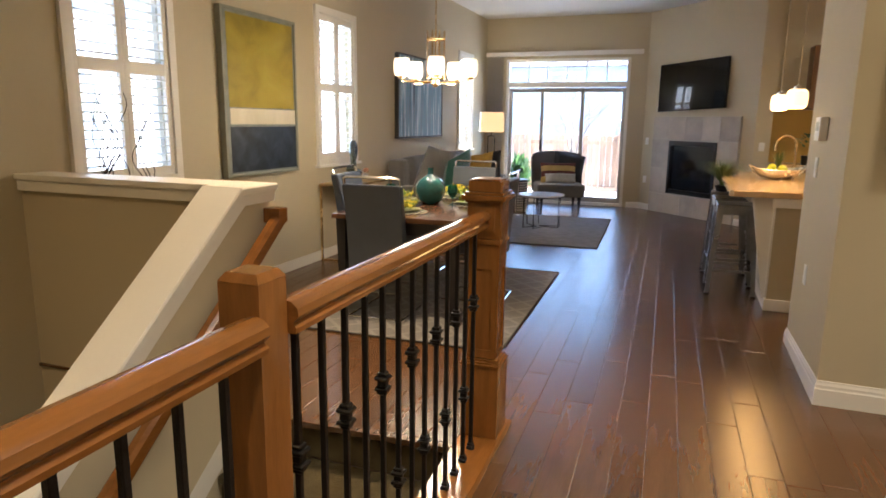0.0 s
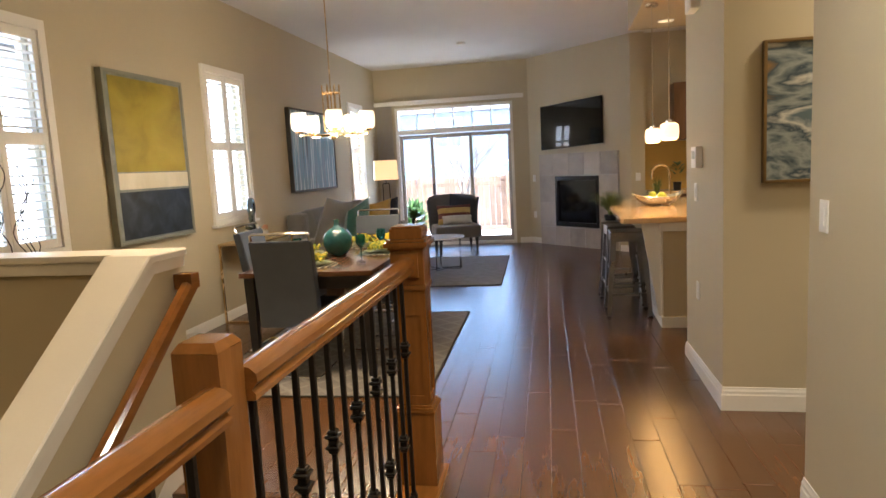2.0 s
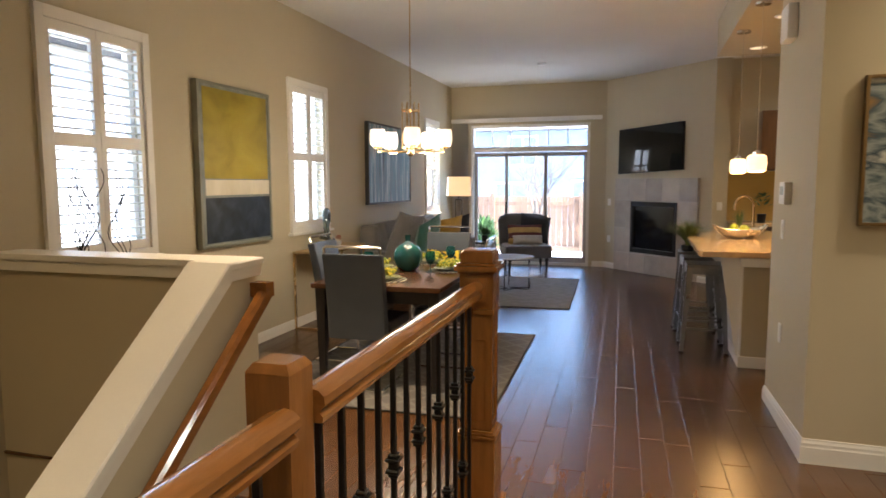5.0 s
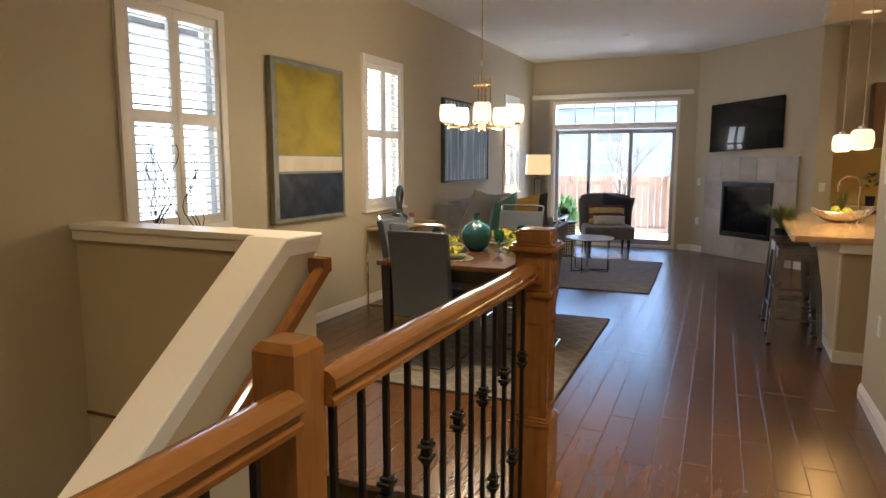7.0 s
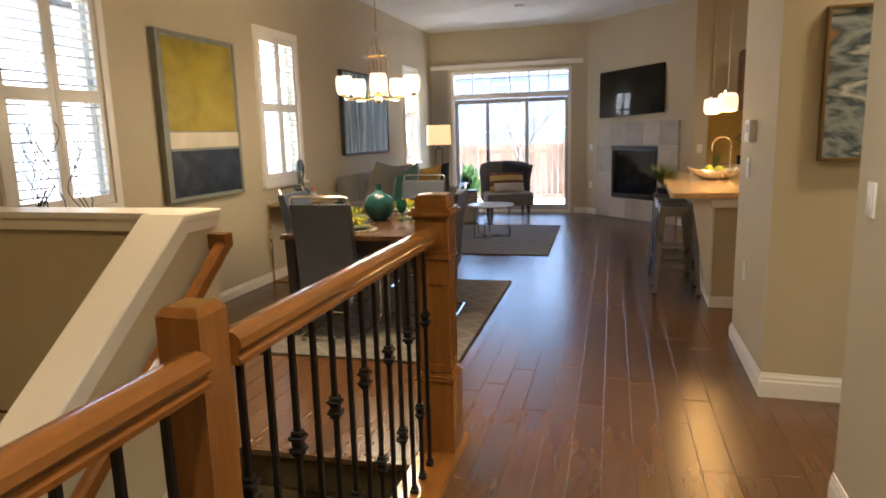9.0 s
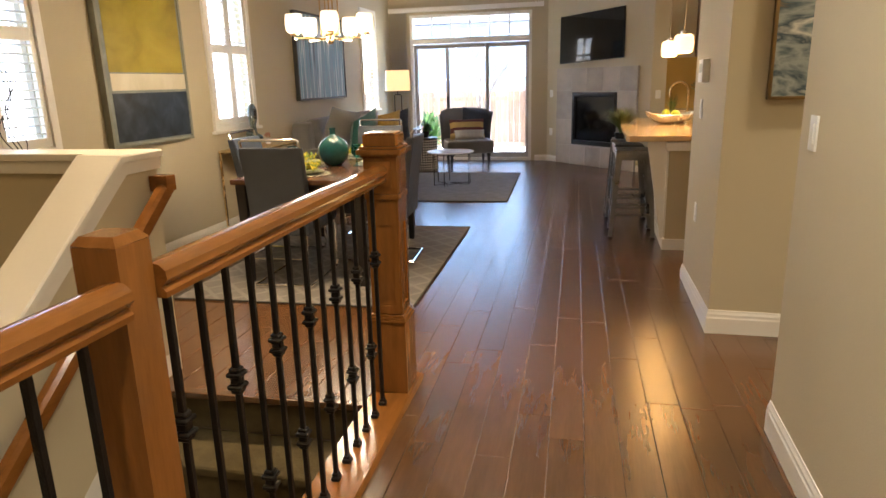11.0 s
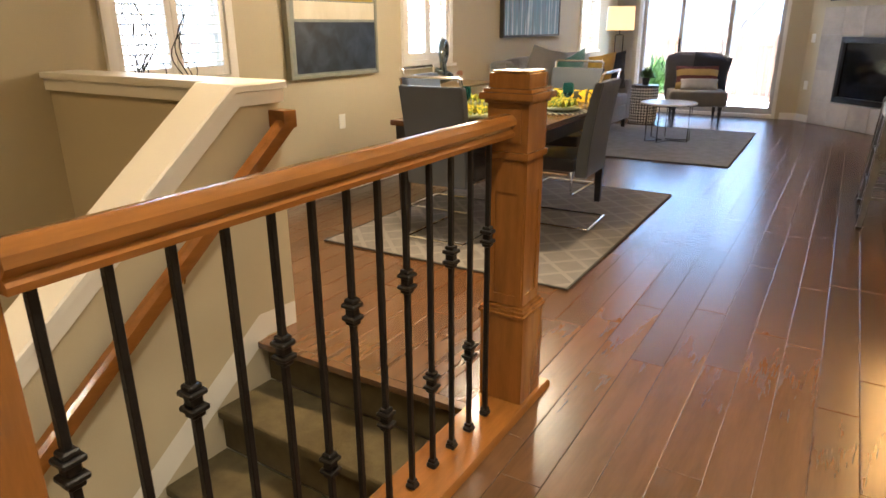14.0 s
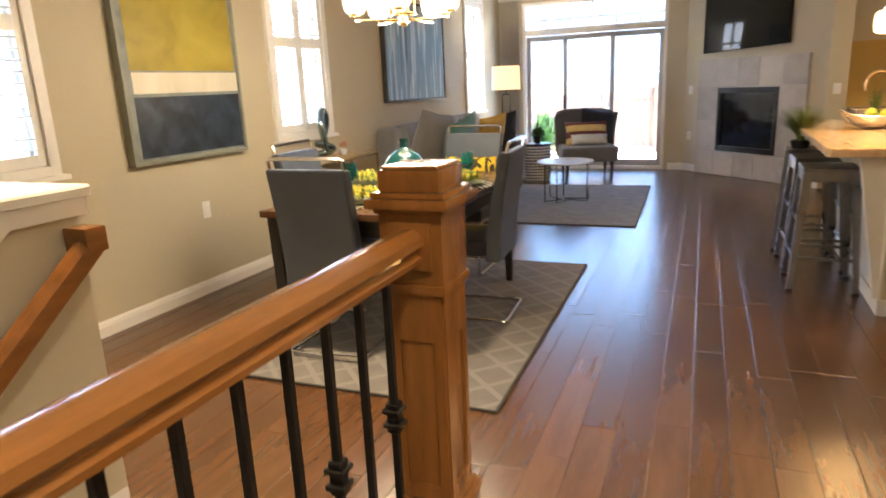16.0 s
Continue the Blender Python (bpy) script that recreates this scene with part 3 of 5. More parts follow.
st = thing("stairs", "olive brown carpeted stairs going down beside the balustrade", "stairs", kind="structure")
for i in range(12):
    y, z = Y0 - i * RUN, -i * RISE
    bm = bmesh.new()
    if i:
        box(bm, SX0 + 0.003, SX1 - 0.003, y - 0.03, y + RUN - 0.003, z - 0.05, z - 0.004, 0.018, 3)
        part("tread", bm, M_CARPET, st)
        bm = bmesh.new()
    box(bm, SX0 + 0.003, SX1 - 0.003, y - 0.006, y + 0.02, z - RISE - 0.002, z - 0.052, 0.003)
    part("riser", bm, M_CARPET, st)
structure("wall_underfloor", one(SX0, SX1, Y0 + 0.025, WY0 + 0.3, ZLOW, -0.26), M_WALL, "wall below the top of the stairs", "wall")
bm = bmesh.new()
box(bm, SX0 + 0.001, SX1, Y0 - 0.03, Y0 + 0.02, -0.028, 0.001, 0.006, m=pose(-1.56, Y0, 0, 0, 0, 1.5) @ pose(1.56, -Y0, 0))
structure("trim_nosing", bm, M_PLANKJ, "wooden nosing at the top of the stairs", "trim")
# skirt that follows the rake of the stairs
bm = bmesh.new()
zs = lambda y: 0.105 + min(0.0, (y + 1.16) * SL)
prof = [(-0.001, 0), (0.018, 0), (0.018, 0.075), (0.012, 0.085), (0.012, 0.10), (0.006, 0.11), (-0.001, 0.11)]
sweep(bm, [(a, b - 0.11) for a, b in prof], [(RX1, WY1 + 0.0, 0.11), (RX1, -1.13, 0.12), (RX1, -4.2, 0.12 - 3.07 * SL)])
structure("trim_skirt", bm, M_TRIM, "white moulded skirt along the stairs", "trim")

hr = thing("stair_handrail", "honey oak handrail on brackets along the raking wall", "handrail")
bm = bmesh.new()
hp = [(-0.028, -0.03), (0.028, -0.03), (0.033, -0.006), (0.03, 0.02), (0.015, 0.033), (-0.015, 0.033), (-0.03, 0.02), (-0.033, -0.006)]
hz = lambda y: 0.945 + (y + 0.93) * 0.785
sweep(bm, hp, [(-2.578, -0.93, hz(-0.93)), (-2.578, -4.6, hz(-4.6))])
part("rail", bm, M_OAKH, hr)
part("rail_return", one(-2.639, -2.545, -0.975, -0.905, hz(-0.93) - 0.03, hz(-0.93) + 0.045, 0.008), M_OAKH, hr)
for y in (-1.5, -2.6, -3.7):
    bm = bmesh.new()
    tube(bm, [(-2.639, y, hz(y) - 0.09), (-2.60, y, hz(y) - 0.09), (-2.578, y, hz(y) - 0.03)], 0.008)
    part("bracket", bm, M_BRASS, hr)

bal = thing("balustrade", "honey oak balustrade with black iron balusters above the stairs", "balustrade", pose(-1.50, -0.955, 0, 0, 0, 0.9) @ pose(1.50, 0.955, 0))
RXC = -1.50
NEW = [(RXC, -0.955, 1.18), (RXC - 0.036, -2.573, 1.111), (RXC, -4.6, 1.11)]


def newel(x, y, top, tall):
    def ring(sizes):
        bm = bmesh.new()
        for d, za, zb in sizes:
            box(bm, x - d, x + d, y - d, y + d, za, zb, 0.004)
        return bm
    bm = bmesh.new()
    if tall:
        h = 0.0625
        box(bm, x - h, x + h, y - h, y + h, 0.395, 0.905, 0.003)
        post = part("newel_post", bm, M_OAK, bal)
        part("plinth", ring([(0.083, 0.028, 0.362)]), M_OAK, post)
        part("plinth_moulding", ring([(0.090, 0.3625, 0.373), (0.084, 0.3735, 0.384), (0.076, 0.3845, 0.395)]), M_OAK, post)
        for s in (1, -1):   # raised stiles round a sunk panel
            for ax in (0, 1):
                bm = bmesh.new()
                for a, b, za, zb in ((-h, -h + 0.022, 0.40, 0.904), (h - 0.022, h, 0.40, 0.904), (-h + 0.022, h - 0.022, 0.795, 0.904), (-h + 0.022, h - 0.022, 0.40, 0.435)):
                    if ax:
                        box(bm, x + a, x + b, y + s * h, y + s * (h + 0.006), za, zb)
                    else:
                        box(bm, x + s * h, x + s * (h + 0.006), y + a, y + b, za, zb)
                part("panel_frame", bm, M_OAK, post)
        part("collar", ring([(0.077, 0.9055, 0.928)]), M_OAK, post)
        part("neck", ring([(0.072, 0.9285, top - 0.10)]), M_OAK, post)
        part("cap_moulding", ring([(0.080, top - 0.0995, top - 0.088), (0.094, top - 0.0875, top - 0.066), (0.084, top - 0.0655, top - 0.054)]), M_OAK, post)
        part("cap", ring([(0.07, top - 0.0535, top - 0.008), (0.064, top - 0.0075, top)]), M_OAK, post)
        return post
    h = 0.0475
    box(bm, x - h, x + h, y - h, y + h, -0.25, top - 0.018, 0.004)
    post = part("newel_post", bm, M_OAK, bal)
    bm = bmesh.new()
    lo = [bm.verts.new((x + a * h, y + b * h, top - 0.0175)) for a, b in ((-1, -1), (1, -1), (1, 1), (-1, 1))]
    hi = [bm.verts.new((x + a * (h - 0.012), y + b * (h - 0.012), top)) for a, b in ((-1, -1), (1, -1), (1, 1), (-1, 1))]
    bm.faces.new(lo[::-1])
    bm.faces.new(hi)
    for k in range(4):
        bm.faces.new((lo[k], lo[(k + 1) % 4], hi[(k + 1) % 4], hi[k]))
    part("cap", bm, M_OAK, post)
    return post


for i, (x, y, t) in enumerate(NEW):
    newel(x, y, t + (0.012 if i else 0), i == 0)
RAILP = [(-0.029, 0), (0.029, 0), (0.031, 0.012), (0.022, 0.022), (0.036, 0.038), (0.034, 0.055), (0.02, 0.068), (0, 0.071), (-0.02, 0.068), (-0.034, 0.055), (-0.036, 0.038), (-0.022, 0.022), (-0.031, 0.012)]
RZ = 0.981
for ya, yb, z in ((-1.016, -2.524, RZ), (-2.622, -4.545, RZ - 0.008)):
    bm = bmesh.new()
    sweep(bm, RAILP, [(RXC, ya, z), (RXC, yb, z)])
    part("handrail", bm, M_OAKH, bal)
part("rosette", one(RXC - 0.05, RXC + 0.05, -1.038, -1.0275, RZ - 0.02, RZ + 0.085, 0.004), M_OAK, bal)
bm = bmesh.new()
sweep(bm, [(-0.095, -0.03), (0.095, -0.03), (0.095, 0.018), (0.088, 0.028), (-0.088, 0.028), (-0.095, 0.018)], [(RXC + 0.006, -0.815, 0.0), (RXC + 0.012, -4.8, 0.0)])
part("shoe_rail", bm, M_OAKH, bal)


def baluster_mesh(k, z1):
    """Twist-free square bar with one or two forged knuckles and a foot."""
    bm = bmesh.new()
    s = 0.0075
    box(bm, -s, s, -s, s, 0.028, z1, 0.0018, 1)
    box(bm, -0.016, 0.016, -0.016, 0.016, 0.028, 0.045, 0.004, 1)
    box(bm, -0.012, 0.012, -0.012, 0.012, 0.045, 0.058, 0.003, 1)
    for z in ((0.68,), (0.325,), ())[k]:
        for d, h0, h1 in ((0.014, -0.034, -0.022), (0.020, -0.022, -0.010), (0.013, -0.010, 0.010), (0.020, 0.010, 0.022), (0.014, 0.022, 0.034)):
            box(bm, -d, d, -d, d, z + h0, z + h1, 0.003, 1)
    return meshdata("baluster", bm, M_IRON)


BME = [baluster_mesh(k, RZ + 0.004) for k in (0, 1, 2)]
for i in range(13):
    piece("baluster", BME[i % 2], bal, (RXC, -1.15 - i * 0.1112, 0))
BM2 = [baluster_mesh(k, RZ - 0.006) for k in (0, 1, 2)]
for i in range(16):
    piece("baluster", BM2[(i + 1) % 2], bal, (RXC, -2.72 - i * 0.1165, 0))

# ---- fireplace and television on the corner wall ----
fp = thing("fireplace", "gas fireplace with grey stone tile surround in the corner", "fireplace", pose(-0.62, 7.05, 0, 0, 0, -45))
# local: x along the wall, y into the wall, wall face near y = 0
W2, FX, FZ0, FZ1, HT = 0.855, 0.475, 0.33, 1.155, 1.525
bm = bmesh.new()
for a, b, c, d in ((-W2, -FX, 0, HT), (FX, W2, 0, HT), (-FX, FX, 0, FZ0), (-FX, FX, FZ1, HT)):
    box(bm, a, b, -0.026, 0.09, c, d)
part("backing", bm, M_GROUT, fp, smooth=False)


def tile(a, b, c, d):
    bm = one(a + 0.002, b - 0.002, -0.034, -0.02, c + 0.002, d - 0.002, 0.002, 1)
    return part("tile", bm, M_TILE, fp, smooth=False)


xs = [-W2 + 2 * W2 * i / 5 for i in range(6)]
for i in range(5):
    tile(xs[i], xs[i + 1], FZ1 + 0.02, HT)
    tile(xs[i], xs[i + 1], 0.0, FZ0 - 0.02)
for s in (-1, 1):
    for c, d in ((FZ0 - 0.02, 0.72), (0.72, FZ1 + 0.02)):
        tile(*sorted((s * W2, s * FX)), c, d)
bm = bmesh.new()
for a, b, c, d in ((-FX, -FX + 0.05, FZ0, FZ1), (FX - 0.05, FX, FZ0, FZ1), (-FX + 0.05, FX - 0.05, FZ0, FZ0 + 0.07), (-FX + 0.05, FX - 0.05, FZ1 - 0.07, FZ1)):
    box(bm, a, b, -0.046, 0.05, c, d, 0.006)
part("firebox_frame", bm, M_BLACK, fp)
part("glass", one(-FX + 0.05, FX - 0.05, -0.012, -0.006, FZ0 + 0.07, FZ1 - 0.07), M_FIREGL, fp, "dark fireplace glass")

tv = thing("television", "black flat television on a wall bracket above the fireplace", "television", pose(-0.67, 7.074, 1.977, 0, 0, -45) @ pose(0, 0, 0, 0, 0, 5) @ pose(0, 0, 0, -3, -2.5, 0))
part("screen", one(-0.61, 0.61, -0.086, -0.08, -0.348, 0.353, 0.002), M_SCREEN, tv)
part("bezel", one(-0.618, 0.618, -0.081, -0.045, -0.36, 0.36, 0.006), M_BLACK, tv)
part("bracket", one(-0.12, 0.12, -0.045, 0.02, -0.12, 0.12, 0.006), M_BLACK, tv)


def wall_plate(name, label, m, category, rocker=True):
    t = thing(name, label, category, m)
    part("plate", one(-0.036, 0.036, -0.007, 0.0, -0.058, 0.058, 0.003), M_PLASTIC, t)
    if rocker:
        part("rocker", one(-0.016, 0.016, -0.011, -0.007, -0.033, 0.033, 0.002), M_PLASTIC, t)
    else:
        for z in (-0.022, 0.022):
            part("socket", one(-0.015, 0.015, -0.0095, -0.007, z - 0.014, z + 0.014, 0.003), M_TRIM, t)
    return t


for z in (1.13, 0.50):
    wall_plate("light_switch" if z > 1 else "power_outlet", "white wall plate beside the fireplace", pose(-1.34, 7.774, z, 0, 0, -45), "wall plate", z > 1)

# ---- pictures ----
def canvas(y0, y1, z0, z1, bands, label, frame_m):
    t = thing("painting", label, "painting", pose(XL, 0, 0))
    bm = bmesh.new()
    for a, b, c, d in ((y0, y0 + 0.025, z0, z1), (y1 - 0.025, y1, z0, z1), (y0 + 0.025, y1 - 0.025, z0, z0 + 0.025), (y0 + 0.025, y1 - 0.025, z1 - 0.025, z1)):
        box(bm, 0.001, 0.055, a, b, c, d, 0.002)
    part("picture_frame", bm, frame_m, t)
    part("ground_paint", one(0.001, 0.046, y0 + 0.025, y1 - 0.025, z0 + 0.025, z1 - 0.025), bands[0], t)
    for m, a, b, c, d in bands[1:]:
        part("colour_field", one(0.044, 0.0475, a, b, c, d, 0.0015), m, t)
    return t


canvas(0.625, 1.645, 0.945, 2.27, [M_PA_G, (M_PA_Y, 0.695, 1.60, 1.505, 2.225), (M_PA_W, 0.70, 1.615, 1.37, 1.495), (M_PA_N, 0.695, 1.615, 0.985, 1.35)], "abstract painting with ochre, cream and navy fields", M_FRAMEP)
canvas(3.91, 5.47, 1.19, 2.24, [M_PB], "abstract painting of blue grey vertical streaks", M_FRAMED)
pc = thing("painting", "gold framed abstract painting of breaking waves", "painting", pose(-0.02, 0, 0.013))
bm = bmesh.new()
for a, b, c, d in ((0.205, 0.221, 1.235, 1.96), (0.747, 0.763, 1.235, 1.96), (0.221, 0.747, 1.235, 1.251), (0.221, 0.747, 1.944, 1.96)):
    box(bm, a, b, -0.04, -0.001, c, d, 0.003)
part("picture_frame", bm, M_GOLD, pc)
part("canvas", one(0.221, 0.747, -0.026, -0.002, 1.251, 1.944), M_PC, pc)

# small things on the walls
t = thing("thermostat", "white thermostat box on the wall end", "thermostat", pose(0, 0.60, 1.397))
part("case", one(-0.042, -0.001, -0.075, 0.075, -0.065, 0.065, 0.006), M_PLASTIC, t)
part("display", one(-0.0435, -0.0415, -0.045, 0.045, -0.01, 0.04), mat("lcd_grey", (0.30, 0.33, 0.30), 0.3), t)
t = thing("door_chime", "white chime box high on the wall end", "chime", pose(0, 0.67, 2.385))
part("case", one(-0.06, -0.001, -0.10, 0.10, -0.10, 0.10, 0.014), M_PLASTIC, t)
wall_plate("light_switch", "white rocker switch on the wall end", pose(0, 0.72, 1.175, 0, 0, -90), "switch")
wall_plate("light_switch", "white rocker switch in the entrance hall", pose(0.068, -1.19, 1.18, 0, 0, -90), "switch")
wall_plate("power_outlet", "white outlet on the wall end", pose(0, 0.66, 0.545, 0, 0, -90), "outlet", False)
wall_plate("power_outlet", "white outlet on the wall under the painting", pose(XL, 1.20, 0.58, 0, 0, 90), "outlet", False)

# ---- rugs ----
def rug(name, label, cx, cy, w, l, rz, m, edge):
    t = thing(name, label, "rug", pose(cx, cy, 0, 0, 0, rz))
    part("rug_field", one(-w / 2 + 0.012, w / 2 - 0.012, -l / 2 + 0.012, l / 2 - 0.012, 0.001, 0.011, 0.003), m, t)
    bm = bmesh.new()
    for a, b, c, d in ((-w / 2, -w / 2 + 0.012, -l / 2, l / 2), (w / 2 - 0.012, w / 2, -l / 2, l / 2), (-w / 2 + 0.012, w / 2 - 0.012, -l / 2, -l / 2 + 0.012), (-w / 2 + 0.012, w / 2 - 0.012, l / 2 - 0.012, l / 2)):
        box(bm, a, b, c, d, 0.001, 0.0125, 0.003)
    part("binding", bm, edge, t)


rug("area_rug", "taupe lattice patterned rug under the dining table", -2.567, 1.25, 1.66, 2.34, 1.6, M_RUG1, M_RUGE)
rug("area_rug", "blue grey rug under the coffee table", -2.56, 4.98, 1.85, 2.43, 2.4, M_RUG2, M_RUGE)

# ---- dining table and chairs ----
dt = thing("dining_table", "rectangular dining table with brown wood top and black legs", "table", pose(-2.607, 1.19, 0, 0, 0, 1.5))
TW, TL, TZ = 0.475, 0.775, 0.76
part("tabletop", one(-TW, TW, -TL, TL, TZ - 0.035, TZ, 0.006), M_TABLE, dt)
bm = bmesh.new()
for a, b, c, d in ((-TW + 0.07, TW - 0.07, -TL + 0.06, -TL + 0.085), (-TW + 0.07, TW - 0.07, TL - 0.085, TL - 0.06), (-TW + 0.045, -TW + 0.07, -TL + 0.06, TL - 0.06), (TW - 0.07, TW - 0.045, -TL + 0.06, TL - 0.06)):
    box(bm, a, b, c, d, TZ - 0.13, TZ - 0.035, 0.003)
part("apron", bm, M_TLEG, dt)
for sx in (-1, 1):
    for sy in (-1, 1):
        bm = bmesh.new()
        x, y = sx * (TW - 0.055), sy * (TL - 0.07)
        a, b = 0.037, 0.021
        vs = box(bm, x - a, x + a, y - a, y + a, 0.013, TZ - 0.035, 0.004)
        for v in bm.verts:
            k = (v.co.z - 0.013) / (TZ - 0.048)
            f = b / a + (1 - b / a) * k
            v.co.x, v.co.y = x + (v.co.x - x) * f, y + (v.co.y - y) * f
        part("leg", bm, M_TLEG, dt)


def cushion(bm, x0, x1, y0, y1, z0, z1, r, m=None):
    vs = box(bm, x0, x1, y0, y1, z0, z1, r, 4, m)
    return vs


def dining_chair():
    """Faces +y; the high back stands at -y. Two chrome runners carry the seat."""
    c = thing("dining_chair", "grey leather dining chair with chrome cantilever base and top rail", "chair", group="chairs round the dining table")
    bm = bmesh.new()
    cushion(bm, -0.225, 0.225, -0.20, 0.23, 0.40, 0.49, 0.03)
    part("seat", bm, M_SEATLEA, c)
    bm = bmesh.new()
    n = 8
    # slightly curved upholstered back
    ring = []
    for i in range(n + 1):
        z = 0.37 + 0.60 * i / n
        k = i / n
        y = -0.235 - 0.085 * k ** 1.6
        th = 0.042 - 0.014 * k
        w = 0.208 + 0.008 * k
        ring.append([(-w, y - th, z), (w, y - th, z), (w + 0.004, y, z), (w, y + th, z), (-w, y + th, z), (-w - 0.004, y, z)])
    R = [[bm.verts.new(p) for p in r] for r in ring]
    for a, b in zip(R, R[1:]):
        for j in range(6):
            bm.faces.new((a[j], a[(j + 1) % 6], b[(j + 1) % 6], b[j]))
    bm.faces.new(R[0][::-1])
    bm.faces.new(R[-1])
    bmesh.ops.bevel(bm, geom=bm.edges[:], offset=0.006, segments=2, affect="EDGES", clamp_overlap=True)
    part("backrest", bm, M_GREYLEA, c)
    bm = bmesh.new()
    tube(bm, [(-0.205, -0.32, 0.955), (-0.205, -0.335, 1.012), (-0.19, -0.337, 1.022), (0.19, -0.337, 1.022), (0.205, -0.335, 1.012), (0.205, -0.32, 0.955)], 0.010, 8)
    part("top_rail", bm, M_CHROME, c, "chrome grab rail")
    bm = bmesh.new()
    for s in (-1, 1):
        x = 0.20 * s
        tube(bm, [(x, -0.15, 0.385), (x, 0.17, 0.385), (x, 0.215, 0.37), (x, 0.232, 0.33), (x, 0.232, 0.07), (x, 0.22, 0.032), (x, 0.18, 0.0225), (x, -0.30, 0.0225)], 0.0105, 8)
    tube(bm, [(-0.20, -0.30, 0.0225), (0.20, -0.30, 0.0225)], 0.0105, 8)
    tube(bm, [(-0.20, 0.10, 0.385), (0.20, 0.10, 0.385)], 0.0105, 8)
    part("base", bm, M_CHROME, c, "chrome cantilever base")
    return c


ch = dining_chair()
ch.matrix_world = pose(-2.71, 0.655, 0.013, 0, 0, 1.5)
copy_thing(ch, pose(-2.28, 1.235, 0.013, 0, 0, 94))
copy_thing(ch, pose(-3.04, 1.18, 0.013, 0, 0, -88))
copy_thing(ch, pose(-2.62, 2.10, 0.013, 0, 0, 181))
p = thing("throw_pillow", "yellow printed pillow leaning on the far dining chair", "pillow", pose(-2.60, 2.19, 0.495, -12, 0, 0))
part("cover", pillow(bmesh.new(), 0.40, 0.34, 0.12), M_YELP, p)

# table settings
vase = thing("vase", "round teal glazed vase with narrow neck on the table", "vase", pose(-2.62, 1.21, TZ))
bm = bmesh.new()
lathe(bm, [(0.045, 0.0), (0.06, 0.003), (0.10, 0.045), (0.122, 0.10), (0.118, 0.15), (0.09, 0.195), (0.045, 0.225), (0.024, 0.24), (0.022, 0.275), (0.028, 0.29), (0.022, 0.288), (0.017, 0.26)], 40)
part("body", bm, M_TEAL, vase)


def goblet():
    g = thing("goblet", "teal glass goblet at a place setting", "glass", group="glasses on the dining table")
    bm = bmesh.new()
    lathe(bm, [(0.034, 0.0), (0.034, 0.003), (0.006, 0.008), (0.005, 0.06), (0.02, 0.07), (0.038, 0.10), (0.04, 0.14), (0.036, 0.165), (0.034, 0.165), (0.037, 0.14), (0.035, 0.102), (0.01, 0.078)], 24)
    part("bowl", bm, M_TEALGL, g)
    return g


g0 = goblet()
g0.matrix_world = pose(-2.88, 1.02, TZ)
for x, y in ((-2.38, 1.62), (-2.42, 1.18), (-2.82, 1.60)):
    copy_thing(g0, pose(x, y, TZ))


def setting():
    s = thing("placemat", "dark striped round placemat on the dining table", "placemat", group="placemats on the table")
    bm = bmesh.new()
    lathe(bm, [(0.175, 0.0005), (0.178, 0.003), (0.175, 0.005)], 36)
    part("mat", bm, M_PLAID, s)
    return s


def dish():
    s = thing("plate", "green stacked plate with printed napkin", "plate", group="plates on the table")
    bm = bmesh.new()
    lathe(bm, [(0.07, 0.0), (0.10, 0.004), (0.132, 0.016), (0.132, 0.019), (0.10, 0.008), (0.001, 0.006)], 36)
    part("dinner_plate", bm, mat("olive_glaze", (0.20, 0.22, 0.10), 0.3, vary=0.2), s)
    bm = bmesh.new()
    n = 14
    g = [[bm.verts.new((-0.09 + 0.18 * i / n, -0.07 + 0.14 * j / n, 0.03 + 0.028 * math.sin(i * 1.25 + 0.7 * j) * math.cos(j * 0.9) + 0.02)) for j in range(n + 1)] for i in range(n + 1)]
    for i in range(n):
        for j in range(n):
            bm.faces.new((g[i][j], g[i + 1][j], g[i + 1][j + 1], g[i][j + 1]))
    r = bmesh.ops.extrude_face_region(bm, geom=bm.faces[:])
    bmesh.ops.translate(bm, vec=(0, 0, 0.012), verts=[v for v in r["geom"] if isinstance(v, bmesh.types.BMVert)])
    part("napkin", bm, M_NAPKIN, s, "yellow green printed napkin")
    return s


s0, d0 = setting(), dish()
spots = [(-2.63, 0.70), (-2.30, 1.32), (-2.92, 1.30), (-2.60, 1.78)]
for i, (x, y) in enumerate(spots):
    if i == 0:
        s0.matrix_world, d0.matrix_world = pose(x, y, TZ), pose(x, y, TZ + 0.005)
    else:
        copy_thing(s0, pose(x, y, TZ, 0, 0, 40 * i))
        copy_thing(d0, pose(x, y, TZ + 0.005, 0, 0, 75 * i))

# ---- chandelier ----
cl = thing("chandelier", "brass chandelier with five lit opal glass shades", "chandelier", pose(-2.62, 1.30, 0))
bm = bmesh.new()
tube(bm, [(0, 0, 2.09), (0, 0, ZC - 0.02)], 0.005, 8)
part("stem", bm, M_BRASS, cl)
bm = bmesh.new()
lathe(bm, [(0.055, ZC - 0.022), (0.06, ZC - 0.012), (0.06, ZC - 0.001)], 24)
part("canopy", bm, M_BRASS, cl)
for i in range(8):
    a = i * math.pi / 4
    bm = bmesh.new()
    tube(bm, [(0.072 * math.cos(a), 0.072 * math.sin(a), 1.74), (0.072 * math.cos(a), 0.072 * math.sin(a), 2.10)], 0.005, 6)
    part("cage_rod", bm, M_BRASS, cl)
bm = bmesh.new()
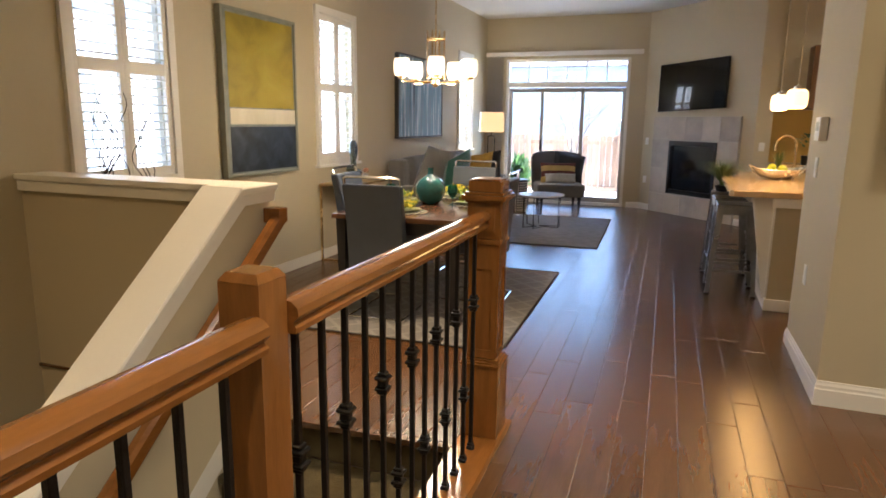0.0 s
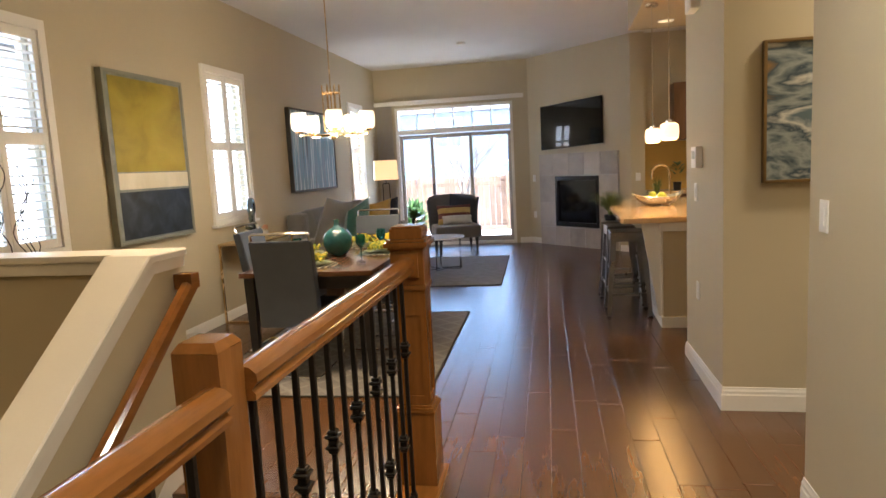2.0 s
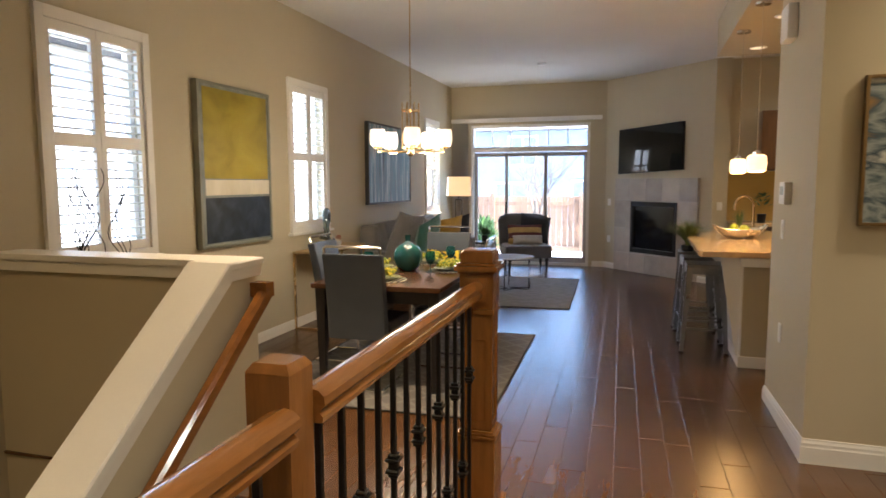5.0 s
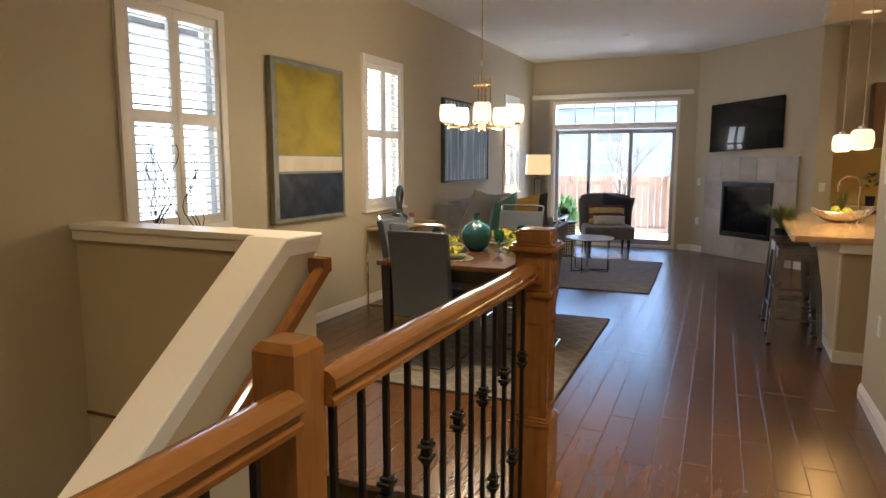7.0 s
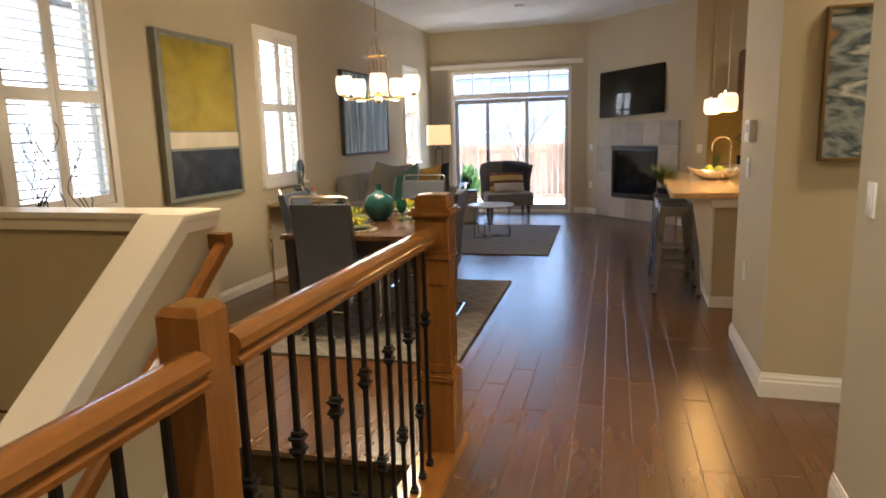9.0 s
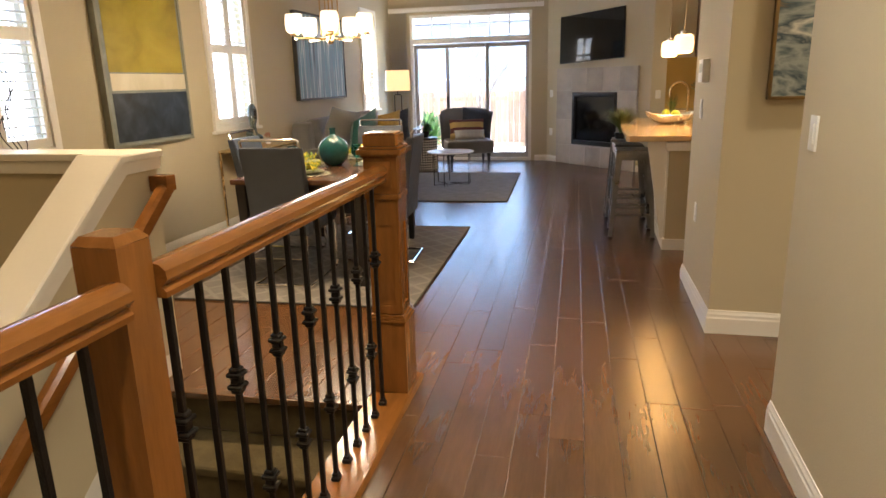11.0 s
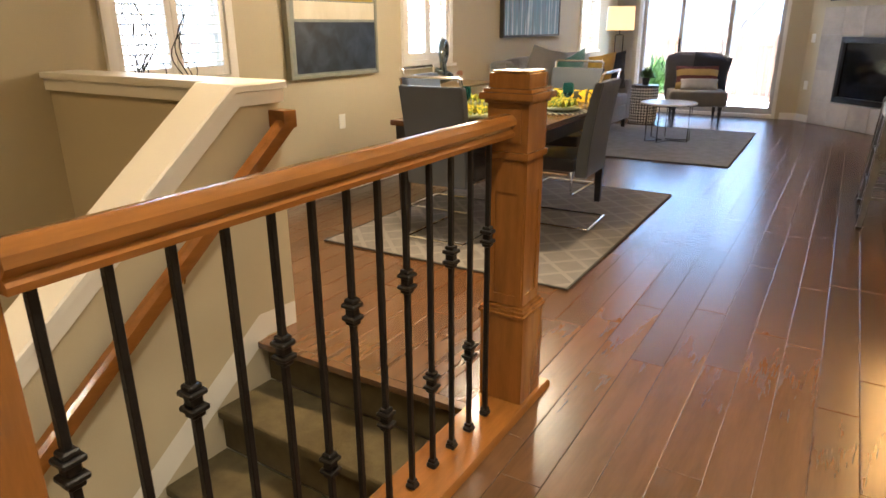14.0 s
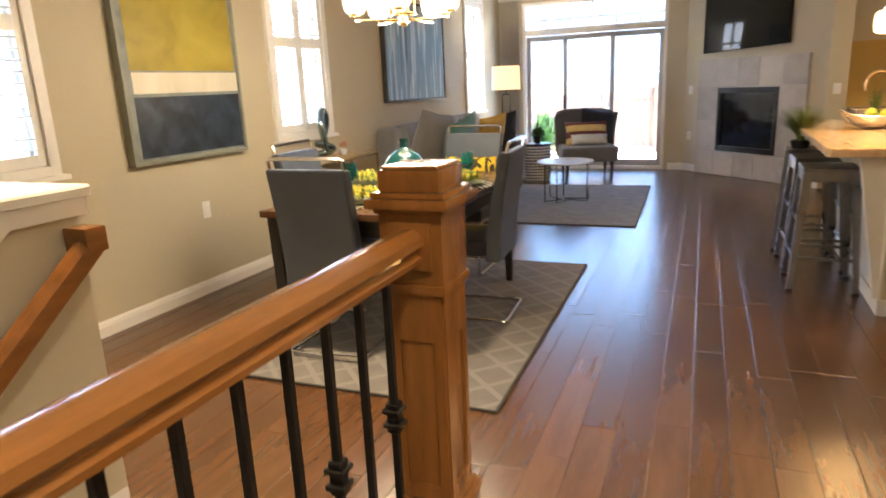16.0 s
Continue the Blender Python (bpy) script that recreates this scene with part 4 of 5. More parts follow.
for z in (1.745, 2.04):
    tube(bm, [(0.072 * math.cos(i * math.pi / 12), 0.072 * math.sin(i * math.pi / 12), z) for i in range(24)], 0.006, 6, closed=True)
    for i in range(2):
        a = i * math.pi / 2
        tube(bm, [(0.072 * math.cos(a), 0.072 * math.sin(a), z), (-0.072 * math.cos(a), -0.072 * math.sin(a), z)], 0.004, 6)
tube(bm, [(0, 0, 1.70), (0, 0, 2.10)], 0.006, 8)
part("cage", bm, M_BRASS, cl)
bm = bmesh.new()
lathe(bm, [(0.012, 1.675), (0.022, 1.685), (0.03, 1.70), (0.03, 1.73), (0.012, 1.745)], 20)
part("hub", bm, M_BRASS, cl)
toward = math.atan2(-3.5 - 1.3, -0.65 + 2.6)
for i in range(5):
    a = toward + i * 2 * math.pi / 5
    ca, sa = math.cos(a), math.sin(a)
    bm = bmesh.new()
    tube(bm, [(0.02 * ca, 0.02 * sa, 1.715), (0.275 * ca, 0.275 * sa, 1.715), (0.275 * ca, 0.275 * sa, 1.745)], 0.0065, 8)
    lathe(bm, [(0.03, 1.735), (0.034, 1.745), (0.034, 1.755)], 20, (0.275 * ca, 0.275 * sa, 0))
    arm = part("arm", bm, M_BRASS, cl)
    bm = bmesh.new()
    lathe(bm, [(0.044, 1.752), (0.060, 1.77), (0.065, 1.81), (0.063, 1.86), (0.056, 1.885), (0.054, 1.885), (0.058, 1.83), (0.04, 1.757)], 24, (0.275 * ca, 0.275 * sa, 0))
    part("shade", bm, M_SHADE, arm, "lit opal glass shade")

# ---- console under the second window ----
co_ = thing("console_table", "slim brass console table against the wall", "console", pose(XL + 0.02, 2.60, 0))
part("tabletop", one(0.0, 0.30, -0.55, 0.55, 0.765, 0.785, 0.004), M_TAN, co_)
for x in (0.012, 0.288):
    for y in (-0.538, 0.538):
        part("leg", one(x - 0.009, x + 0.009, y - 0.009, y + 0.009, 0.0, 0.765, 0.002), M_BRASS, co_)
for y in (-0.538, 0.538):
    part("stretcher", one(0.021, 0.279, y - 0.009, y + 0.009, 0.0, 0.018), M_BRASS, co_)
for x in (0.012, 0.288):
    part("top_rail", one(x - 0.009, x + 0.009, -0.529, 0.529, 0.747, 0.765), M_BRASS, co_)
sc = thing("sculpture", "coiled dark silver metal figure with a hooked arm on the console", "sculpture", pose(XL + 0.19, 2.38, 0.785))
bm = bmesh.new()
pts = []
for i in range(36):      # a leaning coil, then an arm that rises and hooks over
    a = 2 * math.pi * i / 30
    pts.append((0.055 * math.sin(a), 0.035 - 0.075 * math.cos(a), 0.085 + 0.045 * math.cos(a * 0.5 + 0.6)))
for i in range(26):
    a = math.pi * (1.05 - i / 25 * 1.3)
    pts.append((0.045 - 0.06 * i / 25, 0.03 + 0.062 * math.cos(a), 0.225 + 0.085 * math.sin(a)))
tube(bm, pts, 0.023, 10)
zmin = min(v.co.z for v in bm.verts)
bmesh.ops.translate(bm, vec=(0, 0, -zmin), verts=bm.verts[:])
bmesh.ops.scale(bm, vec=(1.3, 1.3, 1.35), verts=bm.verts[:])
part("knot", bm, M_PEWTER, sc)
fl = thing("flower_pot", "small pot with a dusty pink bloom on the console", "flower", pose(XL + 0.17, 2.78, 0.785))
bm = bmesh.new()
lathe(bm, [(0.025, 0), (0.034, 0.04), (0.034, 0.05), (0.028, 0.045)], 18)
part("pot", bm, M_PALETOP, fl)
bm = bmesh.new()
for i in range(40):
    a, b = random.random() * 6.28, random.random() * 1.5
    d = Vector((math.cos(a) * math.sin(b), math.sin(a) * math.sin(b), math.cos(b)))
    c = Vector((0, 0, 0.075)) + d * 0.035
    t1 = d.cross(Vector((0.3, 0.2, 0.9))).normalized() * 0.012
    t2 = d.cross(t1)
    f = [bm.verts.new(c + t1), bm.verts.new(c + t2 * 1.2), bm.verts.new(c - t1), bm.verts.new(c - t2 * 1.2 + d * 0.01)]
    bm.faces.new(f)
part("bloom", bm, mat("pink_petal", (0.40, 0.20, 0.12), 0.7, vary=0.3), fl)

# wire twigs on the stair ledge
for k, (x, y) in enumerate(((-3.98, -0.62), (-3.98, -0.36))):
    tw = thing("wire_twigs", "tall dark curled wire twigs standing below the window", "ornament", pose(x, y, 0.0), group="wire twigs by the window")
    part("foot", one(-0.07, 0.07, -0.07, 0.07, 0.0, 0.03, 0.004), M_IRON, tw)
    rnd = random.Random(5 + k)
    for i in range(11 if k == 0 else 4):
        ph, am, h = rnd.random() * 6.28, 0.02 + 0.03 * rnd.random(), 1.38 + 0.2 * rnd.random()
        ox, oy, lean = rnd.uniform(-0.02, 0.02), rnd.uniform(-0.04, 0.04), rnd.uniform(-0.08, 0.08)
        bm = bmesh.new()
        tube(bm, [(ox + 0.4 * am * math.sin(ph + s * 0.6) * min(1, s / 8), oy + lean * s / 40 + am * math.cos(ph + s * 0.55) * min(1, s / 8), 0.02 + h * s / 40) for s in range(41)], 0.0048, 5, taper=0.0028)
        part("twig", bm, M_IRON, tw)

# ---- sofa ----
sf = thing("sofa", "grey upholstered sofa along the window wall", "sofa", pose(-3.70, 4.78, 0))
# local: back to -x, length along y
SLn, fx = 1.20, 0.44
bm = bmesh.new()
cushion(bm, -0.40, fx, -SLn + 0.02, SLn - 0.02, 0.13, 0.32, 0.02)
part("base", bm, M_SOFA, sf)
bm = bmesh.new()
cushion(bm, -0.43, -0.20, -SLn + 0.01, SLn - 0.01, 0.14, 0.95, 0.09)
part("back", bm, M_SOFA, sf)
for s in (-1, 1):
    bm = bmesh.new()
    cushion(bm, -0.42, fx + 0.01, *sorted((s * SLn, s * (SLn - 0.17))), 0.13, 0.64, 0.05)
    part("arm", bm, M_SOFA, sf)
    for k in (0, 1):
        part("leg", one(fx - 0.08 if k else -0.38, fx - 0.03 if k else -0.33, s * (SLn - 0.06) - 0.025, s * (SLn - 0.06) + 0.025, 0.0, 0.13, 0.004), M_TLEG, sf)
for i in range(2):
    a, b = -SLn + 0.175 + i * 1.027, -SLn + 0.175 + (i + 1) * 1.02
    bm = bmesh.new()
    cushion(bm, -0.24, fx + 0.02, a, b, 0.32, 0.47, 0.045)
    part("seat_cushion", bm, M_SOFA, sf)
    bm = bmesh.new()
    cushion(bm, -0.10, 0.10, a, b, 0.0, 0.52, 0.085, Matrix.Translation((-0.14, 0, 0.47)) @ Matrix.Rotation(radians(-12), 4, "Y"))
    part("back_cushion", bm, M_SOFA, sf)


def throw(label, m, x, y, z, rz, tilt, w=0.46, roll=0, d=0.15):
    t = thing("throw_pillow", label, "pillow", pose(x, y, z, 0, 0, rz) @ pose(0, 0, 0, tilt, roll, 0), group="pillows on the sofa")
    part("cover", pillow(bmesh.new(), w, w, d), m, t)


# pillows stand with their faces to the room
throw("large grey pillow propped on its corner on the sofa", M_SOFA, -3.72, 3.80, 0.50, 80, 18, 0.62, 9)
throw("teal velvet pillow on the grey sofa", M_TEALC, -3.50, 4.20, 0.48, 80, 18, 0.58, -14)
throw("pale grey pillow on the grey sofa", M_LGREY, -3.66, 4.72, 0.48, 86, 16, 0.54)
throw("mustard pillow on the grey sofa", M_MUSTARD, -3.52, 5.20, 0.47, 66, 18, 0.54, -6)
throw("dark teal pillow at the far arm of the sofa", M_NAVY, -3.46, 5.58, 0.48, 44, 18, 0.52, -12)

# ---- coffee table ----
ct = thing("coffee_table", "round pale coffee table on a thin black wire base", "table", pose(-2.525, 5.08, 0))
bm = bmesh.new()
lathe(bm, [(0.315, 0.440), (0.32, 0.444), (0.32, 0.455), (0.316, 0.459)], 48)
part("tabletop", bm, M_PALETOP, ct)
for k in range(3):
    a = k * 2.0944 + 0.4
    b = a + 1.45
    pa, pb = (0.27 * math.cos(a), 0.27 * math.sin(a)), (0.27 * math.cos(b), 0.27 * math.sin(b))
    bm = bmesh.new()
    tube(bm, [(*pa, 0.44), (*pa, 0.018), (0.2 * pb[0] + 0.0, 0.2 * pb[1], 0.018), (*pb, 0.018), (*pb, 0.44)], 0.0065, 6)
    part("leg", bm, M_BLACK, ct)
bm = bmesh.new()
tube(bm, [(0.27 * math.cos(i * math.pi / 16), 0.27 * math.sin(i * math.pi / 16), 0.434) for i in range(32)], 0.006, 6, closed=True)
part("ring", bm, M_BLACK, ct)

# ---- armchair ----
ac = thing("armchair", "charcoal armless slipper chair with black turned legs", "armchair", pose(-2.645, 7.0, 0, 0, 0, 19))
bm = bmesh.new()
cushion(bm, -0.38, 0.38, -0.36, 0.34, 0.24, 0.45, 0.075)
part("seat", bm, M_CHAIRF, ac)
bm = bmesh.new()
n = 14
R = []
for i in range(n + 1):
    u = 2 * i / n - 1
    col = []
    for j in range(9):
        k = j / 8
        x = u * (0.40 + 0.03 * k)
        y = 0.30 + 0.14 * k + 0.02 * math.sin(k * 3) - 0.13 * abs(u) ** 3 * (0.4 + k)
        z = 0.26 + (0.68 - 0.06 * abs(u) ** 4) * k
        col.append((x, y, z))
    R.append(col)
fr = [[bm.verts.new((x, y - 0.06, z)) for x, y, z in c] for c in R]
bk = [[bm.verts.new((x, y + 0.06, z)) for x, y, z in c] for c in R]
for i in range(n):
    for j in range(8):
        bm.faces.new((fr[i][j], fr[i + 1][j], fr[i + 1][j + 1], fr[i][j + 1]))
        bm.faces.new((bk[i][j + 1], bk[i + 1][j + 1], bk[i + 1][j], bk[i][j]))
    bm.faces.new((fr[i][8], fr[i + 1][8], bk[i + 1][8], bk[i][8]))
    bm.faces.new((bk[i][0], bk[i + 1][0], fr[i + 1][0], fr[i][0]))
for i in (0, n):
    for j in range(8):
        q = (fr[i][j + 1], bk[i][j + 1], bk[i][j], fr[i][j])
        bm.faces.new(q if i == 0 else q[::-1])
bmesh.ops.recalc_face_normals(bm, faces=bm.faces[:])
bmesh.ops.bevel(bm, geom=[e for e in bm.edges if e.calc_face_angle(0) > 0.9], offset=0.03, segments=3, affect="EDGES", clamp_overlap=True)
part("backrest", bm, M_CHAIRF, ac)
for sx in (-1, 1):
    for sy in (-1, 1):
        bm = bmesh.new()
        lathe(bm, [(0.012, 0.0), (0.016, 0.02), (0.02, 0.10), (0.027, 0.16), (0.02, 0.18), (0.03, 0.20), (0.03, 0.245)], 16, (sx * 0.30, -0.02 + sy * 0.27, 0))
        part("leg", bm, M_TLEG, ac)
for lab, m, x, y, z, w, h, tl, rl in (("black pillow at the back of the slipper chair", M_NAVY, 0.15, 0.15, 0.46, 0.52, 0.48, -18, 10), ("banded mustard and maroon pillow on the slipper chair", M_STRIPE, 0.00, 0.00, 0.45, 0.58, 0.34, -22, 0), ("small pale grey bolster pillow on the slipper chair", M_LGREY, 0.02, -0.13, 0.45, 0.50, 0.17, -30, 0)):
    t = thing("throw_pillow", lab, "pillow", ac.matrix_world @ pose(x, y, z, tl, rl, 0))
    part("cover", pillow(bmesh.new(), w, h, 0.13), m, t)

# ---- drum table, plant, floor lamp ----
dr = thing("drum_table", "black and white zigzag drum side table", "side table", pose(-3.25, 6.56, 0))
bm = bmesh.new()
lathe(bm, [(0.17, 0.0), (0.19, 0.02), (0.20, 0.25), (0.19, 0.48), (0.18, 0.50)], 36)
part("drum", bm, M_ZIG, dr)
part("rim", lathe(bmesh.new(), [(0.19, 0.500), (0.195, 0.506), (0.195, 0.514), (0.19, 0.518)], 36), M_BLACK, dr)


def leafy(name, label, m, n, r, h, pot_r, pot_h, pot_m, leaf=0.05, seed=1, droop=0.3):
    t = thing(name, label, "plant", m)
    bm = bmesh.new()
    lathe(bm, [(pot_r * 0.75, 0), (pot_r, pot_h * 0.8), (pot_r, pot_h), (pot_r * 0.88, pot_h), (pot_r * 0.85, pot_h * 0.85)], 24)
    part("pot", bm, pot_m, t)
    rnd = random.Random(seed)
    bm = bmesh.new()
    for i in range(n):
        a, e = rnd.random() * 6.28, rnd.uniform(0.15, 1.25)
        rr = r * rnd.uniform(0.4, 1.0)
        base = Vector((0, 0, pot_h * 0.9))
        tip = base + Vector((rr * math.cos(a) * math.cos(e), rr * math.sin(a) * math.cos(e), h * math.sin(e) * rnd.uniform(0.5, 1)))
        d = (tip - base).normalized()
        s = d.cross(Vector((0, 0, 1))).normalized() * leaf * 0.45
        mid = tip - d * leaf * 0.6
        end = tip + d * leaf * 0.7 - Vector((0, 0, droop * leaf))
        v = [bm.verts.new(tip - d * leaf * 1.4), bm.verts.new(mid + s), bm.verts.new(end), bm.verts.new(mid - s), bm.verts.new(mid + Vector((0, 0, leaf * 0.12)))]
        for q in ((0, 1, 4), (1, 2, 4), (2, 3, 4), (3, 0, 4)):
            bm.faces.new([v[k] for k in q])
    part("leaves", bm, M_LEAF, t, smooth=False)
    bm = bmesh.new()
    for i in range(14):
        a = rnd.random() * 6.28
        tube(bm, [(0, 0, pot_h * 0.8), (r * 0.3 * math.cos(a), r * 0.3 * math.sin(a), pot_h + h * 0.4), (r * 0.5 * math.cos(a), r * 0.5 * math.sin(a), pot_h + h * 0.7)], 0.0025, 4)
    part("stems", bm, M_LEAF, t)
    return t


def blades(name, label, m, n, r, h, pot_r, pot_h, pot_m, seed=3):
    t = thing(name, label, "plant", m)
    bm = bmesh.new()
    lathe(bm, [(pot_r * 0.8, 0), (pot_r, pot_h * 0.8), (pot_r, pot_h), (pot_r * 0.88, pot_h), (pot_r * 0.85, pot_h * 0.85)], 24)
    part("pot", bm, pot_m, t)
    rnd = random.Random(seed)
    bm = bmesh.new()
    for i in range(n):
        a, k = rnd.random() * 6.28, rnd.uniform(0.25, 1.0)
        hh, rr = h * rnd.uniform(0.6, 1.0), r * k
        side = Vector((-math.sin(a), math.cos(a), 0)) * 0.004
        prev = None
        for s in range(5):
            u = s / 4
            c = Vector((math.cos(a) * (0.02 + rr * u * u), math.sin(a) * (0.02 + rr * u * u), pot_h * 0.85 + hh * (u - 0.25 * k * u * u)))
            w = side * (1 - 0.85 * u)
            cur = (bm.verts.new(c - w), bm.verts.new(c + w))
            if prev:
                bm.faces.new((prev[0], prev[1], cur[1], cur[0]))
            prev = cur
    part("blades", bm, M_GRASS, t, smooth=False)
    return t


leafy("potted_plant", "small leafy plant in a dark pot on the drum table", pose(-3.24, 6.56, 0.518), 90, 0.13, 0.15, 0.055, 0.10, M_BLACK, 0.05, 2)
fl_ = thing("floor_lamp", "floor lamp with black rectangular frame and lit linen shade", "lamp", pose(-3.73, 6.74, 0, 0, 0, 20))
part("base", one(-0.13, 0.13, -0.10, 0.10, 0.0, 0.02, 0.005), M_BLACK, fl_)
for s in (-1, 1):
    part("post", one(s * 0.055 - 0.007, s * 0.055 + 0.007, -0.007, 0.007, 0.02, 1.18, 0.002), M_BLACK, fl_)
for z in (0.60, 1.18):
    part("crossbar", one(-0.0475, 0.0475, -0.007, 0.007, z, z + 0.014), M_BLACK, fl_)
part("stem", one(-0.006, 0.006, -0.006, 0.006, 1.1935, 1.30), M_BLACK, fl_)
bm = bmesh.new()
s1, s0_ = 0.19, 0.18
o_ = [[bm.verts.new((sx * s, sy * s, z)) for sx, sy in ((-1, -1), (1, -1), (1, 1), (-1, 1))] for s, z in ((s1, 1.25), (s0_, 1.565), (s0_ - 0.004, 1.565), (s1 - 0.004, 1.25))]
for a, b in zip(o_, o_[1:] + o_[:1]):
    for i in range(4):
        bm.faces.new((a[i], a[(i + 1) % 4], b[(i + 1) % 4], b[i]))
part("shade", bm, M_LAMPSH, fl_, "lit linen box shade")
lamp("floor_lamp_bulb", "POINT", pose(-3.73, 6.74, 1.42), 2.0, WARM, 0.05)

# ---- kitchen bar ----
bar = thing("bar_counter", "breakfast bar with pale quartz top, white panel and beige end", "counter", pose(0, 0, 0))
BX, BY0, BY1, CZ = -0.05, 1.82, 4.1, 0.92
part("body", one(BX, 0.75, BY0, BY1, 0.0, CZ - 0.045), M_WALL, bar, "beige painted bar end")
part("side_panel", one(BX - 0.016, BX - 0.001, BY0 + 0.001, BY1, 0.10, CZ - 0.12, 0.003), M_TRIM, bar, "white side panel")
bm = bmesh.new()
box(bm, BX - 0.02, 0.75, BY0 - 0.017, BY0 - 0.001, 0.0, 0.09, 0.004)
box(bm, BX - 0.02, BX - 0.001, BY0, BY1, 0.0, 0.09, 0.004)
part("kickboard", bm, M_TRIM, bar)
bm = bmesh.new()
box(bm, BX - 0.03, 0.75, BY0 - 0.03, BY1, CZ - 0.115, CZ - 0.047, 0.006)
part("moulding", bm, M_TRIM, bar, "white moulding under the top")
bm = bmesh.new()
prism(bm, [(BX - 0.017, 0.0905), (BX - 0.017, 0.87), (BX - 0.17, 0.87), (BX - 0.15, 0.77), (BX - 0.035, 0.0905)], "y", 1.84, 1.885)
part("end_bracket", bm, M_TRIM, bar, "white tapered end bracket")
for y in (2.62, 3.45):
    bm = bmesh.new()
    prism(bm, [(BX - 0.017, 0.56), (BX - 0.017, 0.87), (BX - 0.26, 0.87), (BX - 0.26, 0.83), (BX - 0.15, 0.78), (BX - 0.07, 0.68), (BX - 0.05, 0.56)], "y", y, y + 0.06)
    part("corbel", bm, M_TRIM, bar, "white corbel")
ctop = thing("countertop", "pale polished quartz bar top with overhang", "countertop")
bm = bmesh.new()
prism(bm, [(-0.385, 1.80), (-0.36, 1.775), (0.80, 1.785), (0.80, 4.15), (-0.37, 4.13)], "z", CZ - 0.043, CZ)
bmesh.ops.bevel(bm, geom=bm.edges[:], offset=0.005, segments=2, affect="EDGES")
part("slab", bm, M_COUNTER, ctop)


def stool():
    s = thing("bar_stool", "gunmetal steel bar stool tucked at the counter", "stool", group="stools at the bar")
    bm = bmesh.new()
    box(bm, -0.155, 0.155, -0.155, 0.155, 0.735, 0.765, 0.014, 3)
    part("seat", bm, M_GUN, s)
    bm = bmesh.new()
    for a, b, c, d in ((-0.15, 0.15, -0.152, -0.147), (-0.15, 0.15, 0.147, 0.152), (-0.152, -0.147, -0.147, 0.147), (0.147, 0.152, -0.147, 0.147)):
        box(bm, a, b, c, d, 0.68, 0.737, 0.001)
    part("skirt", bm, M_GUN, s)
    for sx in (-1, 1):
        for sy in (-1, 1):
            bm = bmesh.new()
            t, f = 0.135, 0.195
            # folded sheet leg: an angle section that tapers and splays
            sec = [(0, 0), (-0.05, 0), (-0.05, -0.004), (-0.004, -0.004), (-0.004, -0.05), (0, -0.05)]
            lo = [bm.verts.new((sx * (f + a * 0.62), sy * (f + b * 0.62), 0.012)) for a, b in sec]
            hi = [bm.verts.new((sx * (t + 0.018 + a * 1.1), sy * (t + 0.018 + b * 1.1), 0.735)) for a, b in sec]
            for i in range(6):
                bm.faces.new((lo[i], lo[(i + 1) % 6], hi[(i + 1) % 6], hi[i]))
            bm.faces.new(lo[::-1])
            bm.faces.new(hi)
            bmesh.ops.recalc_face_normals(bm, faces=bm.faces[:])
            leg = part("leg", bm, M_GUN, s, smooth=False)
            bm = bmesh.new()
            box(bm, sx * (f - 0.016) - 0.02, sx * (f - 0.016) + 0.02, sy * (f - 0.016) - 0.02, sy * (f - 0.016) + 0.02, 0.0, 0.016, 0.004)
            part("rubber_foot", bm, M_BLACK, leg)
    for z, k in ((0.20, 0.174), (0.42, 0.158)):
        for sg in (-1, 1):
            if z < 0.3:
                part("brace", one(-k, k, sg * k - 0.004, sg * k + 0.004, z, z + 0.02), M_GUN, s)
            part("brace", one(sg * k - 0.004, sg * k + 0.004, -k + 0.005, k - 0.005, z, z + 0.02), M_GUN, s)
    return s


st0 = stool()
st0.matrix_world = pose(-0.29, 2.35, 0)
copy_thing(st0, pose(-0.295, 2.86, 0, 0, 0, 3))
copy_thing(st0, pose(-0.30, 3.38, 0, 0, 0, -4))
blades("grass_plant", "bushy grass plant in a low pot on the far stool", pose(-0.36, 3.36, 0.765), 560, 0.25, 0.30, 0.07, 0.06, M_BLACK)

bowl = thing("fruit_bowl", "silver boat shaped bowl of green limes on the bar", "bowl", pose(0.09, 3.15, CZ, 0, 0, 12))
bm = bmesh.new()
n = 28
R0, R1 = [], []
for i in range(9):
    k = i / 8
    ro = []
    ri = []
    for j in range(n):
        a = 2 * math.pi * j / n
        lift = 0.045 * k ** 2 * abs(math.cos(a)) ** 5
        x, y = math.cos(a) * (0.07 + 0.19 * k ** 0.8), math.sin(a) * (0.045 + 0.10 * k ** 0.8)
        z = 0.004 + 0.085 * k ** 1.8 + lift
        ro.append(bm.verts.new((x, y, z)))
        ri.append(bm.verts.new((x * 0.97, y * 0.97, z + 0.006)))
    R0.append(ro)
    R1.append(ri)
for R, flip in ((R0, False), (R1, True)):
    for a, b in zip(R, R[1:]):
        for j in range(n):
            q = (a[j], a[(j + 1) % n], b[(j + 1) % n], b[j])
            bm.faces.new(q[::-1] if flip else q)
bm.faces.new(R0[0][::-1])
bm.faces.new(R1[0])
for j in range(n):
    bm.faces.new((R0[-1][j], R0[-1][(j + 1) % n], R1[-1][(j + 1) % n], R1[-1][j]))
part("dish", bm, M_BOWL, bowl)
